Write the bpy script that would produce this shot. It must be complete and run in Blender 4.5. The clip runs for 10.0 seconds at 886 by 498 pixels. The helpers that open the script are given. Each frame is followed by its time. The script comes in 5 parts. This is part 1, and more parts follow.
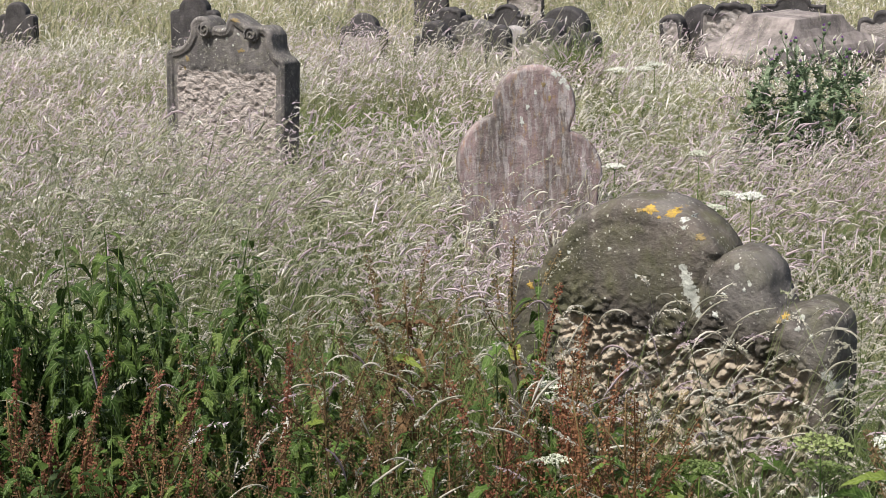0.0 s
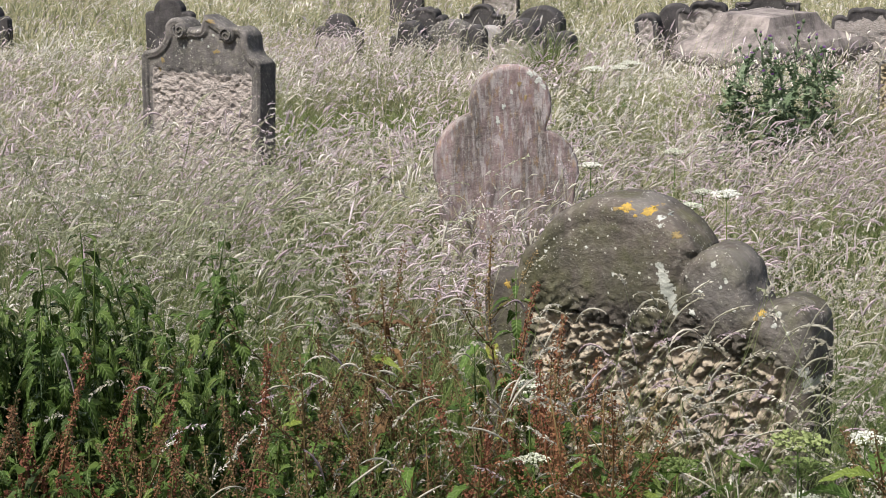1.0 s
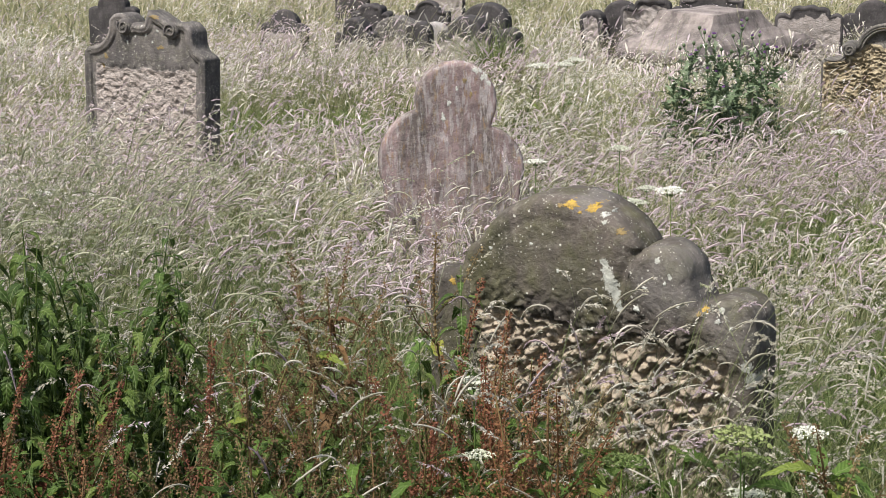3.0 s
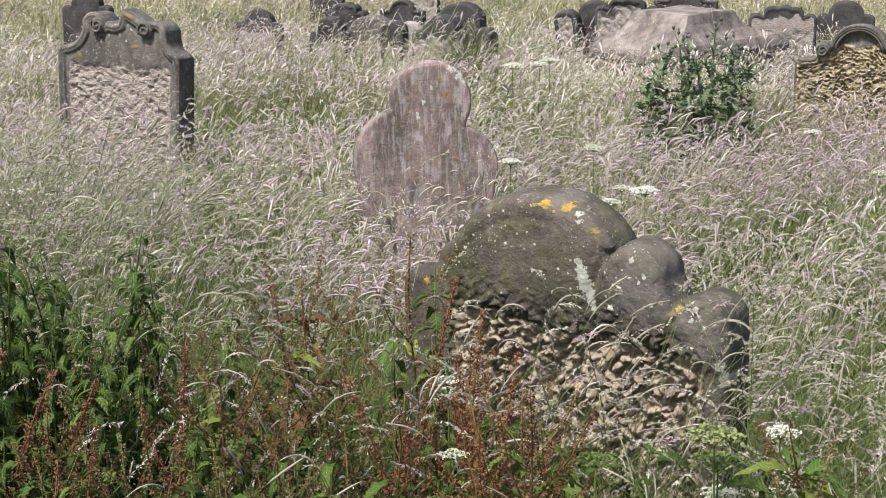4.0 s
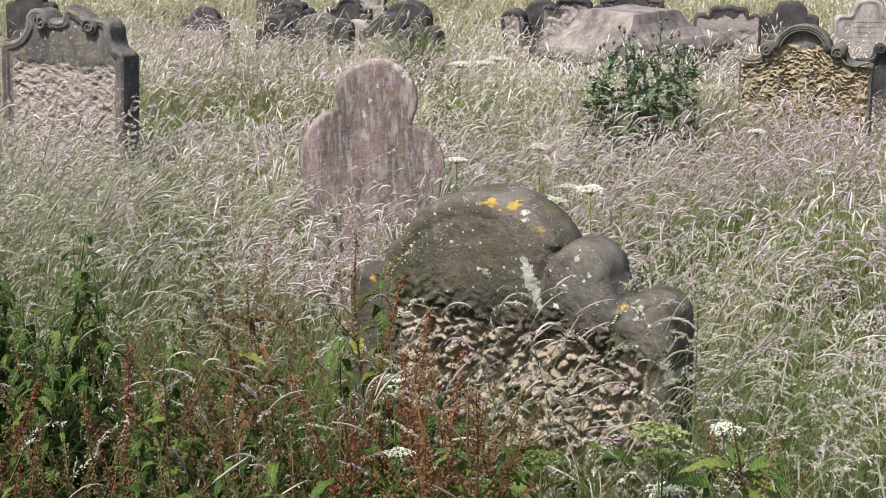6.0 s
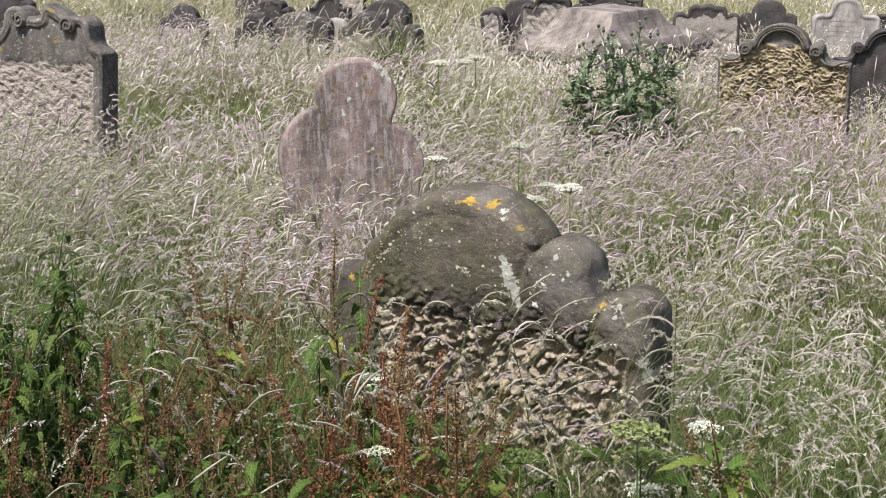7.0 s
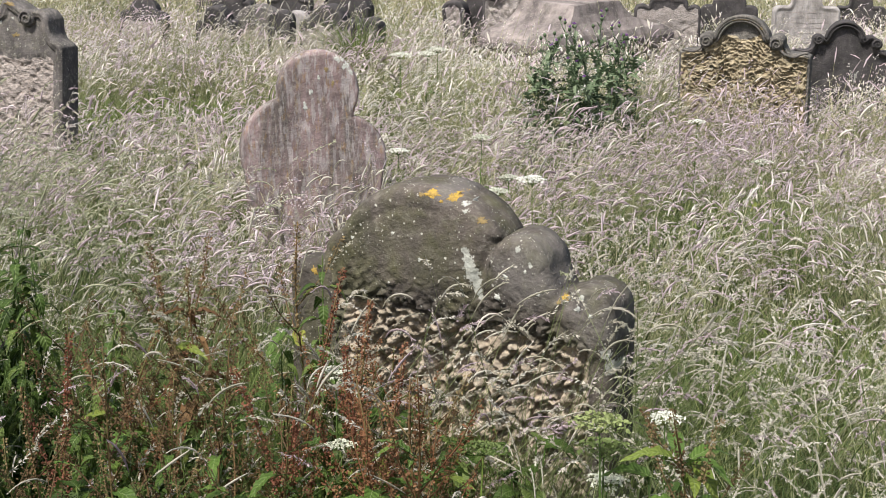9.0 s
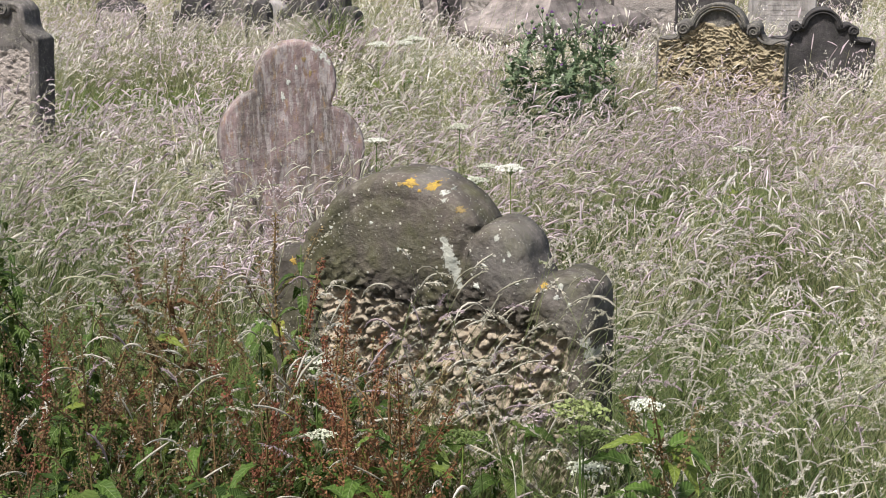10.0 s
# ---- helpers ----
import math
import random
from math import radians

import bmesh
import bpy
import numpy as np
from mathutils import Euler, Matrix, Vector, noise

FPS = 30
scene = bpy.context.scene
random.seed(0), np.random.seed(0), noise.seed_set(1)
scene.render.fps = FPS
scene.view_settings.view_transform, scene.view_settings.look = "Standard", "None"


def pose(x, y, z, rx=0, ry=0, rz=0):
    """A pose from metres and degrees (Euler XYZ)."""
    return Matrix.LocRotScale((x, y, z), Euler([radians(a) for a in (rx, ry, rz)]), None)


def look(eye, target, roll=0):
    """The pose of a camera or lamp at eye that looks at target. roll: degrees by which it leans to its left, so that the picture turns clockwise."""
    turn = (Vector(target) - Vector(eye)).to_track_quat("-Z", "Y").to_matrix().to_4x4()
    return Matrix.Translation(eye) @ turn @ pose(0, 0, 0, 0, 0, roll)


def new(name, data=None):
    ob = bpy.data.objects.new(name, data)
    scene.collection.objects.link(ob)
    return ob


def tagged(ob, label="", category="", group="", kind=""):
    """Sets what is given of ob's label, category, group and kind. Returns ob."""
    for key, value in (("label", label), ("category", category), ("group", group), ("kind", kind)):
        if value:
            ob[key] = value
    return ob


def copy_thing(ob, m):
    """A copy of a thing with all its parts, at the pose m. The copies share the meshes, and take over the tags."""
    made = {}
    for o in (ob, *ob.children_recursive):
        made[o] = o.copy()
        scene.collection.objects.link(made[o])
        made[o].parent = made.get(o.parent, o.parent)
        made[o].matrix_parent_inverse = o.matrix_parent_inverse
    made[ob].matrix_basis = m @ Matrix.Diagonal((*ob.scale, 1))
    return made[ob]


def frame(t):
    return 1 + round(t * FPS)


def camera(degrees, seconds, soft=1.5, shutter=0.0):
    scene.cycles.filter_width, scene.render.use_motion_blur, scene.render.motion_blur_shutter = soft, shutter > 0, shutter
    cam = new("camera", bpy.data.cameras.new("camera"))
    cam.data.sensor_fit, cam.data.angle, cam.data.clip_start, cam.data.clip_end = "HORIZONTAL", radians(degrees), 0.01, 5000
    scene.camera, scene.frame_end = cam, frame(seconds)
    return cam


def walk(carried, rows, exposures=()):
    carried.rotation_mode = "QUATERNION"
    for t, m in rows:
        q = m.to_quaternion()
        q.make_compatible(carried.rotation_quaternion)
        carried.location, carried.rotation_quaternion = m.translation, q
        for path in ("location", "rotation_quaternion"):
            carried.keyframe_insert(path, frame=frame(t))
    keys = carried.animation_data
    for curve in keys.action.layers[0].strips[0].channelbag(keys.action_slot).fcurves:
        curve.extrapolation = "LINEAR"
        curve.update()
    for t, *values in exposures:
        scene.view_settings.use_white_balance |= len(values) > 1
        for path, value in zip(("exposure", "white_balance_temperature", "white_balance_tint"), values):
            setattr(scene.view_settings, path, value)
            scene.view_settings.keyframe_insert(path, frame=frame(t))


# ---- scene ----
# ---- camera: stands still on the path beside the plot and pans slowly to the right ----
EYE_Z = 2.14
cam = camera(29.92, 10.0, soft=0.9)
TURNS = [  # seconds, turn to the right, tilt down, lean to the left
    (0.0, -0.097, 12.900, -0.475),
    (0.5, 0.319, 13.018, -0.686),
    (1.0, 0.703, 12.913, -0.723),
    (1.5, 1.164, 12.850, -0.583),
    (2.0, 1.432, 12.877, -0.563),
    (2.5, 1.999, 13.004, -0.450),
    (4.0, 3.504, 13.070, -0.143),
    (4.5, 3.778, 13.089, 0.067),
    (5.0, 4.263, 13.088, 0.262),
    (5.5, 4.909, 13.100, 0.259),
    (7.0, 6.111, 13.162, 0.445),
    (7.5, 6.580, 13.181, 0.481),
    (8.0, 6.945, 13.230, 0.543),
    (8.5, 7.301, 13.256, 0.520),
    (9.0, 7.418, 13.417, 0.451),
    (9.5, 7.654, 13.603, 0.257),
    (10.0, 8.157, 13.782, 0.215),
]


def aim(t, turn, down, lean):
    eye = Vector((0.01455 * t / 10.0, 0.0, EYE_Z))
    a, b = radians(turn), radians(down)
    return look(eye, eye + Vector((math.sin(a) * math.cos(b), math.cos(a) * math.cos(b), -math.sin(b))), lean)


walk(cam, [(t, aim(t, *rest)) for t, *rest in TURNS])

# ---- light: bright thin overcast, soft sun high behind the camera's left shoulder ----
SUN_AZ, SUN_EL = radians(-132), radians(60)
world = bpy.data.worlds.new("overcast_sky")
scene.world = world
world.use_nodes = True
wn = world.node_tree
wn.nodes.clear()
sky = wn.nodes.new("ShaderNodeTexSky")
sky.sky_type = "NISHITA"
sky.sun_disc = False
sky.sun_elevation, sky.sun_rotation = SUN_EL, SUN_AZ
sky.air_density, sky.dust_density = 1.0, 4.0
bg = wn.nodes.new("ShaderNodeBackground")
bg.inputs["Strength"].default_value = 0.11
wo = wn.nodes.new("ShaderNodeOutputWorld")
wn.links.new(sky.outputs[0], bg.inputs["Color"])
wn.links.new(bg.outputs[0], wo.inputs["Surface"])
sun = new("sun", bpy.data.lights.new("sun", "SUN"))
sun.data.energy, sun.data.angle, sun.data.color = 4.9, radians(5), (1.0, 0.96, 0.90)
sun_dir = Vector((math.sin(SUN_AZ) * math.cos(SUN_EL), math.cos(SUN_AZ) * math.cos(SUN_EL), math.sin(SUN_EL)))
sun.matrix_world = look(sun_dir * 30, (0, 0, 0))
scene.view_settings.exposure = 0.36
rng = np.random.default_rng(7)


# ---- materials ----
class Nodes:
    """A small node-tree writer."""

    def __init__(self, name):
        self.mat = bpy.data.materials.new(name)
        self.mat.use_nodes = True
        self.tree = self.mat.node_tree
        self.tree.nodes.clear()

    def node(self, kind, **settings):
        n = self.tree.nodes.new(kind)
        for k, v in settings.items():
            if k in ("operation", "blend_type", "data_type", "attribute_name", "feature", "noise_dimensions", "interpolation_type"):
                if k == "operation":
                    n.operation = v
                elif k == "blend_type":
                    n.blend_type = v
                elif k == "data_type":
                    n.data_type = v
                elif k == "attribute_name":
                    n.attribute_name = v
                elif k == "feature":
                    n.feature = v
        return n

    def link(self, a, b):
        if isinstance(a, (int, float)):
            b.default_value = a
        elif isinstance(a, tuple):
            b.default_value = (*a, 1.0) if len(a) == 3 else a
        else:
            self.tree.links.new(a, b)

    def coords(self, scale=(1, 1, 1), world=False):
        if world:
            src = self.node("ShaderNodeNewGeometry").outputs["Position"]
        else:
            src = self.node("ShaderNodeTexCoord").outputs["Object"]
        m = self.node("ShaderNodeMapping")
        m.inputs["Scale"].default_value = scale
        self.link(src, m.inputs["Vector"])
        return m.outputs[0]

    def noise(self, vec, scale, detail=4.0, rough=0.55):
        n = self.node("ShaderNodeTexNoise")
        n.inputs["Scale"].default_value, n.inputs["Detail"].default_value, n.inputs["Roughness"].default_value = scale, detail, rough
        self.link(vec, n.inputs["Vector"])
        return n.outputs["Fac"]

    def cells(self, vec, scale):
        n = self.node("ShaderNodeTexVoronoi")
        n.inputs["Scale"].default_value = scale
        self.link(vec, n.inputs["Vector"])
        return n.outputs["Distance"]

    def ramp(self, fac, *stops):
        n = self.node("ShaderNodeValToRGB")
        while len(n.color_ramp.elements) < len(stops):
            n.color_ramp.elements.new(0.5)
        for e, (p, c) in zip(n.color_ramp.elements, stops):
            e.position = p
            e.color = (c, c, c, 1) if isinstance(c, (int, float)) else (*c, 1)
        self.link(fac, n.inputs["Fac"])
        return n.outputs["Color"]

    def math(self, op, a, b=0.0):
        n = self.node("ShaderNodeMath", operation=op)
        self.link(a, n.inputs[0])
        self.link(b, n.inputs[1])
        return n.outputs[0]

    def mix(self, fac, a, b, blend="MIX"):
        n = self.node("ShaderNodeMix", data_type="RGBA", blend_type=blend)
        self.link(fac, n.inputs[0])
        self.link(a, n.inputs[6])
        self.link(b, n.inputs[7])
        return n.outputs[2]

    def attr(self, name):
        return self.node("ShaderNodeAttribute", attribute_name=name).outputs["Fac"]

    def finish(self, colour, rough=0.85, height=None, bump=0.3, dist=0.004, leafy=0.0, spec=0.3):
        p = self.node("ShaderNodeBsdfPrincipled")
        self.link(colour, p.inputs["Base Color"])
        self.link(rough, p.inputs["Roughness"])
        p.inputs["Specular IOR Level"].default_value = spec
        if height is not None:
            b = self.node("ShaderNodeBump")
            b.inputs["Strength"].default_value, b.inputs["Distance"].default_value = bump, dist
            self.link(height, b.inputs["Height"])
            self.link(b.outputs[0], p.inputs["Normal"])
        out = self.node("ShaderNodeOutputMaterial")
        if leafy:
            tr = self.node("ShaderNodeBsdfTranslucent")
            self.link(colour, tr.inputs["Color"])
            mx = self.node("ShaderNodeMixShader")
            mx.inputs[0].default_value = leafy
            self.tree.links.new(p.outputs[0], mx.inputs[1])
            self.tree.links.new(tr.outputs[0], mx.inputs[2])
            self.tree.links.new(mx.outputs[0], out.inputs["Surface"])
        else:
            self.tree.links.new(p.outputs[0], out.inputs["Surface"])
        return self.mat


def stone_material(name, crust_a, crust_b, raw_a, raw_b, streak=0.0, spots=0.5, moss=0.3, flaky=0.45, green=0.0, fleck=0.4):
    """Weathered sandstone: dark crust, pale raw stone where it has flaked, lichen by attribute."""
    n = Nodes(name)
    c = n.coords()
    big, mid, fine = n.noise(c, 5.0), n.noise(c, 22.0, 6), n.noise(c, 120.0, 4)
    crust = n.mix(n.ramp(big, (0.35, 0.0), (0.68, 1.0)), crust_a, crust_b)
    crust = n.mix(n.math("MULTIPLY", n.ramp(mid, (0.5, 0.0), (0.75, 1.0)), moss), crust, (0.11, 0.115, 0.05))
    if streak:
        st = n.noise(n.coords((11, 11, 1.2)), 1.0, 5, 0.6)
        crust = n.mix(n.math("MULTIPLY", n.ramp(st, (0.45, 0.0), (0.58, 1.0)), streak), crust, (0.135, 0.115, 0.105))
        st2 = n.noise(n.coords((30, 30, 5)), 1.3, 6, 0.7)
        crust = n.mix(n.math("MULTIPLY", n.ramp(st2, (0.5, 0.0), (0.56, 1.0)), streak * 0.7), crust, (0.42, 0.39, 0.385))
        st3 = n.noise(n.coords((22, 22, 7)), 1.7, 6, 0.7)
        crust = n.mix(n.math("MULTIPLY", n.ramp(st3, (0.55, 0.0), (0.62, 1.0)), streak * 0.7), crust, (0.28, 0.18, 0.09))
    grime = n.noise(n.coords((9, 9, 3.5)), 1.0, 7, 0.68)
    crust = n.mix(n.math("MULTIPLY", n.ramp(grime, (0.44, 0.0), (0.6, 1.0)), 0.75), crust, n.mix(0.6, crust, (0.03, 0.03, 0.028)))
    crust = n.mix(n.math("MULTIPLY", n.ramp(n.noise(c, 38.0, 6, 0.7), (0.52, 0.0), (0.62, 1.0)), fleck), crust, (0.30, 0.28, 0.24))
    # bleaching and sky light on the tops painted together as pale grey, ragged at the edge
    pale_mask = n.ramp(n.math("ADD", n.attr("worn"), n.math("MULTIPLY", n.math("SUBTRACT", n.noise(c, 14.0, 7, 0.68), 0.5), 1.9)), (0.35, 0.0), (0.85, 1.0))
    crust = n.mix(n.math("MULTIPLY", n.math("MULTIPLY", pale_mask, n.ramp(n.attr("worn"), (0.05, 0.0), (0.5, 1.0))), 0.32), crust, (0.26, 0.24, 0.23))
    if green:  # thin algae in broad smears
        al = n.noise(n.coords((3.2, 3.2, 2.2)), 1.6, 6, 0.62)
        crust = n.mix(n.math("MULTIPLY", n.ramp(al, (0.46, 0.0), (0.60, 1.0)), green), crust, (0.105, 0.115, 0.035))
    sp = n.math("LESS_THAN", n.math("ADD", n.cells(c, 95.0), n.math("MULTIPLY", n.noise(c, 70.0, 3), 0.5)), 0.42)
    sp = n.math("MULTIPLY", sp, n.ramp(n.noise(c, 9.0, 3), (0.47, 0.0), (0.6, 1.0)))
    sp2 = n.math("MULTIPLY", n.math("LESS_THAN", n.math("ADD", n.cells(c, 36.0), n.math("MULTIPLY", n.noise(c, 90.0, 4), 0.5)), 0.36), n.ramp(n.noise(c, 6.0, 3), (0.47, 0.0), (0.55, 1.0)))
    sp = n.math("MAXIMUM", sp, sp2)
    crust = n.mix(n.math("MULTIPLY", sp, spots), crust, (0.5, 0.49, 0.43))
    raw = n.mix(n.ramp(mid, (0.35, 0.0), (0.65, 1.0)), raw_a, raw_b)
    raw = n.mix(n.math("MULTIPLY", fine, 0.35), raw, (0.12, 0.10, 0.08))
    er = n.ramp(n.math("ADD", n.attr("eroded"), n.math("MULTIPLY", n.math("SUBTRACT", mid, 0.5), 0.8)), (0.4, 0.0), (0.62, 1.0))
    col = n.mix(er, crust, raw)
    ragged = n.math("MULTIPLY", n.math("SUBTRACT", n.noise(c, 90.0, 6, 0.7), 0.5), 2.2)
    li = n.ramp(n.math("ADD", n.attr("orange"), ragged), (0.48, 0.0), (0.56, 1.0))
    col = n.mix(li, col, n.mix(mid, (0.42, 0.25, 0.03), (0.50, 0.36, 0.08)))
    pa = n.ramp(n.math("ADD", n.attr("white"), ragged), (0.48, 0.0), (0.58, 1.0))
    col = n.mix(n.math("MULTIPLY", pa, 0.75), col, (0.47, 0.48, 0.43))
    col = n.mix(0.35, col, n.mix(fine, (0.3, 0.3, 0.3), (0.7, 0.7, 0.7)), "SOFT_LIGHT")
    h = n.math("ADD", n.math("MULTIPLY", mid, 1.0), n.math("MULTIPLY", fine, 0.5))
    warp = n.node("ShaderNodeVectorMath", operation="ADD")
    n.link(n.coords((1, 1, 1.7)), warp.inputs[0])
    n.link(n.math("MULTIPLY", mid, 0.06), warp.inputs[1])
    flake = n.math("ADD", n.math("MULTIPLY", n.cells(warp.outputs[0], 52.0), 1.6), n.math("MULTIPLY", n.cells(warp.outputs[0], 110.0), 0.8))
    h = n.math("ADD", h, n.math("MULTIPLY", n.math("MULTIPLY", flake, er), flaky))
    col = n.mix(n.math("MULTIPLY", n.math("MULTIPLY", n.ramp(n.cells(warp.outputs[0], 52.0), (0.4, 0.0), (0.75, 1.0)), er), 0.25), col, (0.10, 0.085, 0.07))
    return n.finish(col, 0.92, h, 0.85, 0.009, spec=0.15)


def plant_material(name, a, b, c=None, leafy=0.3, rough=0.6, patch=2.0, attr=True, veins=False):
    """Foliage: each plant's tint between a and b, some towards c, with slow patches over the meadow and fine streaks."""
    n = Nodes(name)
    if attr:
        t = n.attr("tint")
    else:
        t = n.node("ShaderNodeObjectInfo").outputs["Random"]
    w = n.coords(world=True)
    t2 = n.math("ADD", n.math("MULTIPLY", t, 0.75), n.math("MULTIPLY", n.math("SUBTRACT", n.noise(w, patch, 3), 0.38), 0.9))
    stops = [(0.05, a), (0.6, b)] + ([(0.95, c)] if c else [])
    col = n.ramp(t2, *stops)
    f = n.noise(w, 90.0, 3)
    if veins:
        sep = n.node("ShaderNodeSeparateXYZ")
        n.link(n.coords(), sep.inputs[0])
        across = n.math("ABSOLUTE", sep.outputs[1])
        rib = n.math("LESS_THAN", across, 0.0009)
        side = n.math("SINE", n.math("MULTIPLY", n.math("SUBTRACT", sep.outputs[0], n.math("MULTIPLY", across, 0.9)), 620.0))
        f = n.math("ADD", n.math("MULTIPLY", side, 0.8), f)
        col = n.mix(n.math("MULTIPLY", rib, 0.5), col, (0.25, 0.3, 0.14))
        col = n.mix(n.math("MULTIPLY", n.math("GREATER_THAN", side, 0.75), 0.2), col, (0.02, 0.03, 0.01))
    col = n.mix(0.5, col, n.mix(f, (0.28, 0.28, 0.28), (0.72, 0.72, 0.72)), "SOFT_LIGHT")
    return n.finish(col, rough, f, 0.5, 0.002, leafy=leafy, spec=0.18)


M_SOIL = Nodes("meadow_floor")
_w = M_SOIL.coords(world=True)
_c = M_SOIL.ramp(M_SOIL.noise(_w, 0.35, 6), (0.35, (0.035, 0.04, 0.015)), (0.55, (0.11, 0.105, 0.045)), (0.75, (0.2, 0.17, 0.1)))
_c = M_SOIL.mix(0.6, _c, M_SOIL.ramp(M_SOIL.noise(_w, 30.0, 5), (0.3, 0.15), (0.7, 0.8)), "OVERLAY")
M_SOIL = M_SOIL.finish(_c, 0.95, M_SOIL.noise(_w, 25.0, 6), 0.8, 0.05)
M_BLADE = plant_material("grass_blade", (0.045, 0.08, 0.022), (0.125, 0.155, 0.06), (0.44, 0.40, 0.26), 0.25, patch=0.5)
M_FRESH = plant_material("fresh_blade", (0.075, 0.115, 0.03), (0.155, 0.205, 0.06), (0.30, 0.32, 0.13), 0.3, patch=0.8)
M_STEM = plant_material("grass_stem", (0.12, 0.15, 0.06), (0.30, 0.30, 0.17), (0.48, 0.44, 0.30), 0.2, patch=0.6)
M_HEAD = plant_material("seed_head", (0.38, 0.36, 0.285), (0.62, 0.585, 0.515), (0.80, 0.765, 0.715), 0.35, rough=0.75, patch=0.45)
M_PINK = plant_material("pink_seed_head", (0.36, 0.285, 0.305), (0.575, 0.475, 0.505), (0.74, 0.65, 0.685), 0.35, rough=0.75, patch=0.7)
M_NETTLE = plant_material("nettle_leaf", (0.030, 0.056, 0.012), (0.064, 0.110, 0.022), (0.135, 0.185, 0.048), 0.28, rough=0.55, attr=False, veins=True)
M_DOCKLEAF = plant_material("dock_leaf", (0.05, 0.09, 0.02), (0.10, 0.17, 0.035), (0.25, 0.26, 0.05), 0.3, rough=0.55, attr=False, veins=True)
M_DOCKSTEM = plant_material("dock_stem", (0.10, 0.09, 0.035), (0.15, 0.09, 0.04), (0.15, 0.17, 0.06), 0.0, attr=False)
M_DOCKRED = plant_material("dock_seed_red", (0.135, 0.066, 0.032), (0.215, 0.10, 0.05), (0.27, 0.165, 0.085), 0.25, rough=0.7, patch=3.0, attr=False)
M_SPIKERED = plant_material("dock_spike_red", (0.145, 0.060, 0.038), (0.225, 0.092, 0.055), (0.27, 0.15, 0.085), 0.25, rough=0.7, patch=3.0, attr=False)
M_SILVER = plant_material("silver_green_seed_head", (0.25, 0.265, 0.165), (0.43, 0.435, 0.305), (0.62, 0.605, 0.48), 0.3, rough=0.7, patch=0.8)
M_GREENFLORET = plant_material("green_floret", (0.10, 0.14, 0.045), (0.20, 0.25, 0.09), (0.32, 0.36, 0.16), 0.2, attr=False)
M_DOCKSEED = plant_material("dock_seed", (0.085, 0.062, 0.03), (0.150, 0.092, 0.048), (0.235, 0.19, 0.095), 0.25, rough=0.7, patch=3.0, attr=False)
M_THISTLE = plant_material("thistle_leaf", (0.075, 0.11, 0.06), (0.14, 0.19, 0.105), (0.26, 0.31, 0.21), 0.25, attr=False)
M_PURPLE = plant_material("thistle_flower", (0.2, 0.09, 0.28), (0.3, 0.14, 0.4), None, 0.3, attr=False)
M_FLORET = plant_material("white_floret", (0.6, 0.62, 0.5), (0.8, 0.8, 0.74), None, 0.2, attr=False)
M_UNDER = plant_material("undergrowth_leaf", (0.025, 0.045, 0.01), (0.065, 0.105, 0.02), (0.18, 0.20, 0.05), 0.25, patch=3.0)
M_DEAD = plant_material("dead_leaf", (0.06, 0.035, 0.018), (0.12, 0.065, 0.03), (0.18, 0.11, 0.05), 0.15, attr=False)
M_TWIG = plant_material("dead_stem", (0.05, 0.035, 0.025), (0.10, 0.07, 0.045), None, 0.0, attr=False)

STONE_B = stone_material("sandstone_mossy", (0.058, 0.050, 0.042), (0.130, 0.111, 0.097), (0.34, 0.285, 0.215), (0.46, 0.395, 0.31), spots=0.8, moss=0.4, flaky=0.16, green=0.28, fleck=0.22)
STONE_L = stone_material("sandstone_grey", (0.085, 0.079, 0.078), (0.185, 0.167, 0.158), (0.35, 0.305, 0.28), (0.46, 0.41, 0.38), spots=0.8)
STONE_M = stone_material("sandstone_pink", (0.190, 0.138, 0.138), (0.300, 0.224, 0.220), (0.33, 0.25, 0.22), (0.38, 0.3, 0.27), streak=0.85, spots=0.25, moss=0.1)
STONE_R = stone_material("sandstone_ochre", (0.085, 0.080, 0.078), (0.18, 0.165, 0.15), (0.36, 0.30, 0.19), (0.48, 0.405, 0.28), spots=0.3, flaky=0.1)
STONE_DARK = stone_material("sandstone_sooty", (0.036, 0.034, 0.036), (0.095, 0.086, 0.088), (0.37, 0.33, 0.305), (0.46, 0.42, 0.40), spots=0.15, moss=0.1, fleck=0.08)
STONE_PALE = stone_material("sandstone_pale", (0.36, 0.335, 0.325), (0.47, 0.44, 0.43), (0.38, 0.30, 0.24), (0.45, 0.37, 0.30), spots=0.2, moss=0.05, streak=0.2)
STONE_TOMB = stone_material("tomb_stone", (0.15, 0.128, 0.125), (0.33, 0.285, 0.27), (0.38, 0.33, 0.30), (0.42, 0.37, 0.33), spots=0.3, moss=0.2)


# ---- mesh helpers ----
def fast_mesh(name, verts, quads, mat, tint=None):
    """A mesh from arrays of corners and quads, with an optional tint for each corner."""
    me = bpy.data.meshes.new(name)
    verts, quads = np.asarray(verts, np.float32).reshape(-1, 3), np.asarray(quads, np.int32).reshape(-1, 4)
    me.vertices.add(len(verts))
    me.vertices.foreach_set("co", verts.ravel())
    me.loops.add(quads.size)
    me.loops.foreach_set("vertex_index", quads.ravel())
    me.polygons.add(len(quads))
    me.polygons.foreach_set("loop_start", np.arange(0, quads.size, 4, dtype=np.int32))
    me.polygons.foreach_set("loop_total", np.full(len(quads), 4, np.int32))
    me.update(calc_edges=True)
    if tint is not None:
        me.attributes.new("tint", "FLOAT", "POINT").data.foreach_set("value", np.asarray(tint, np.float32).ravel())
    me.materials.append(mat)
    return me


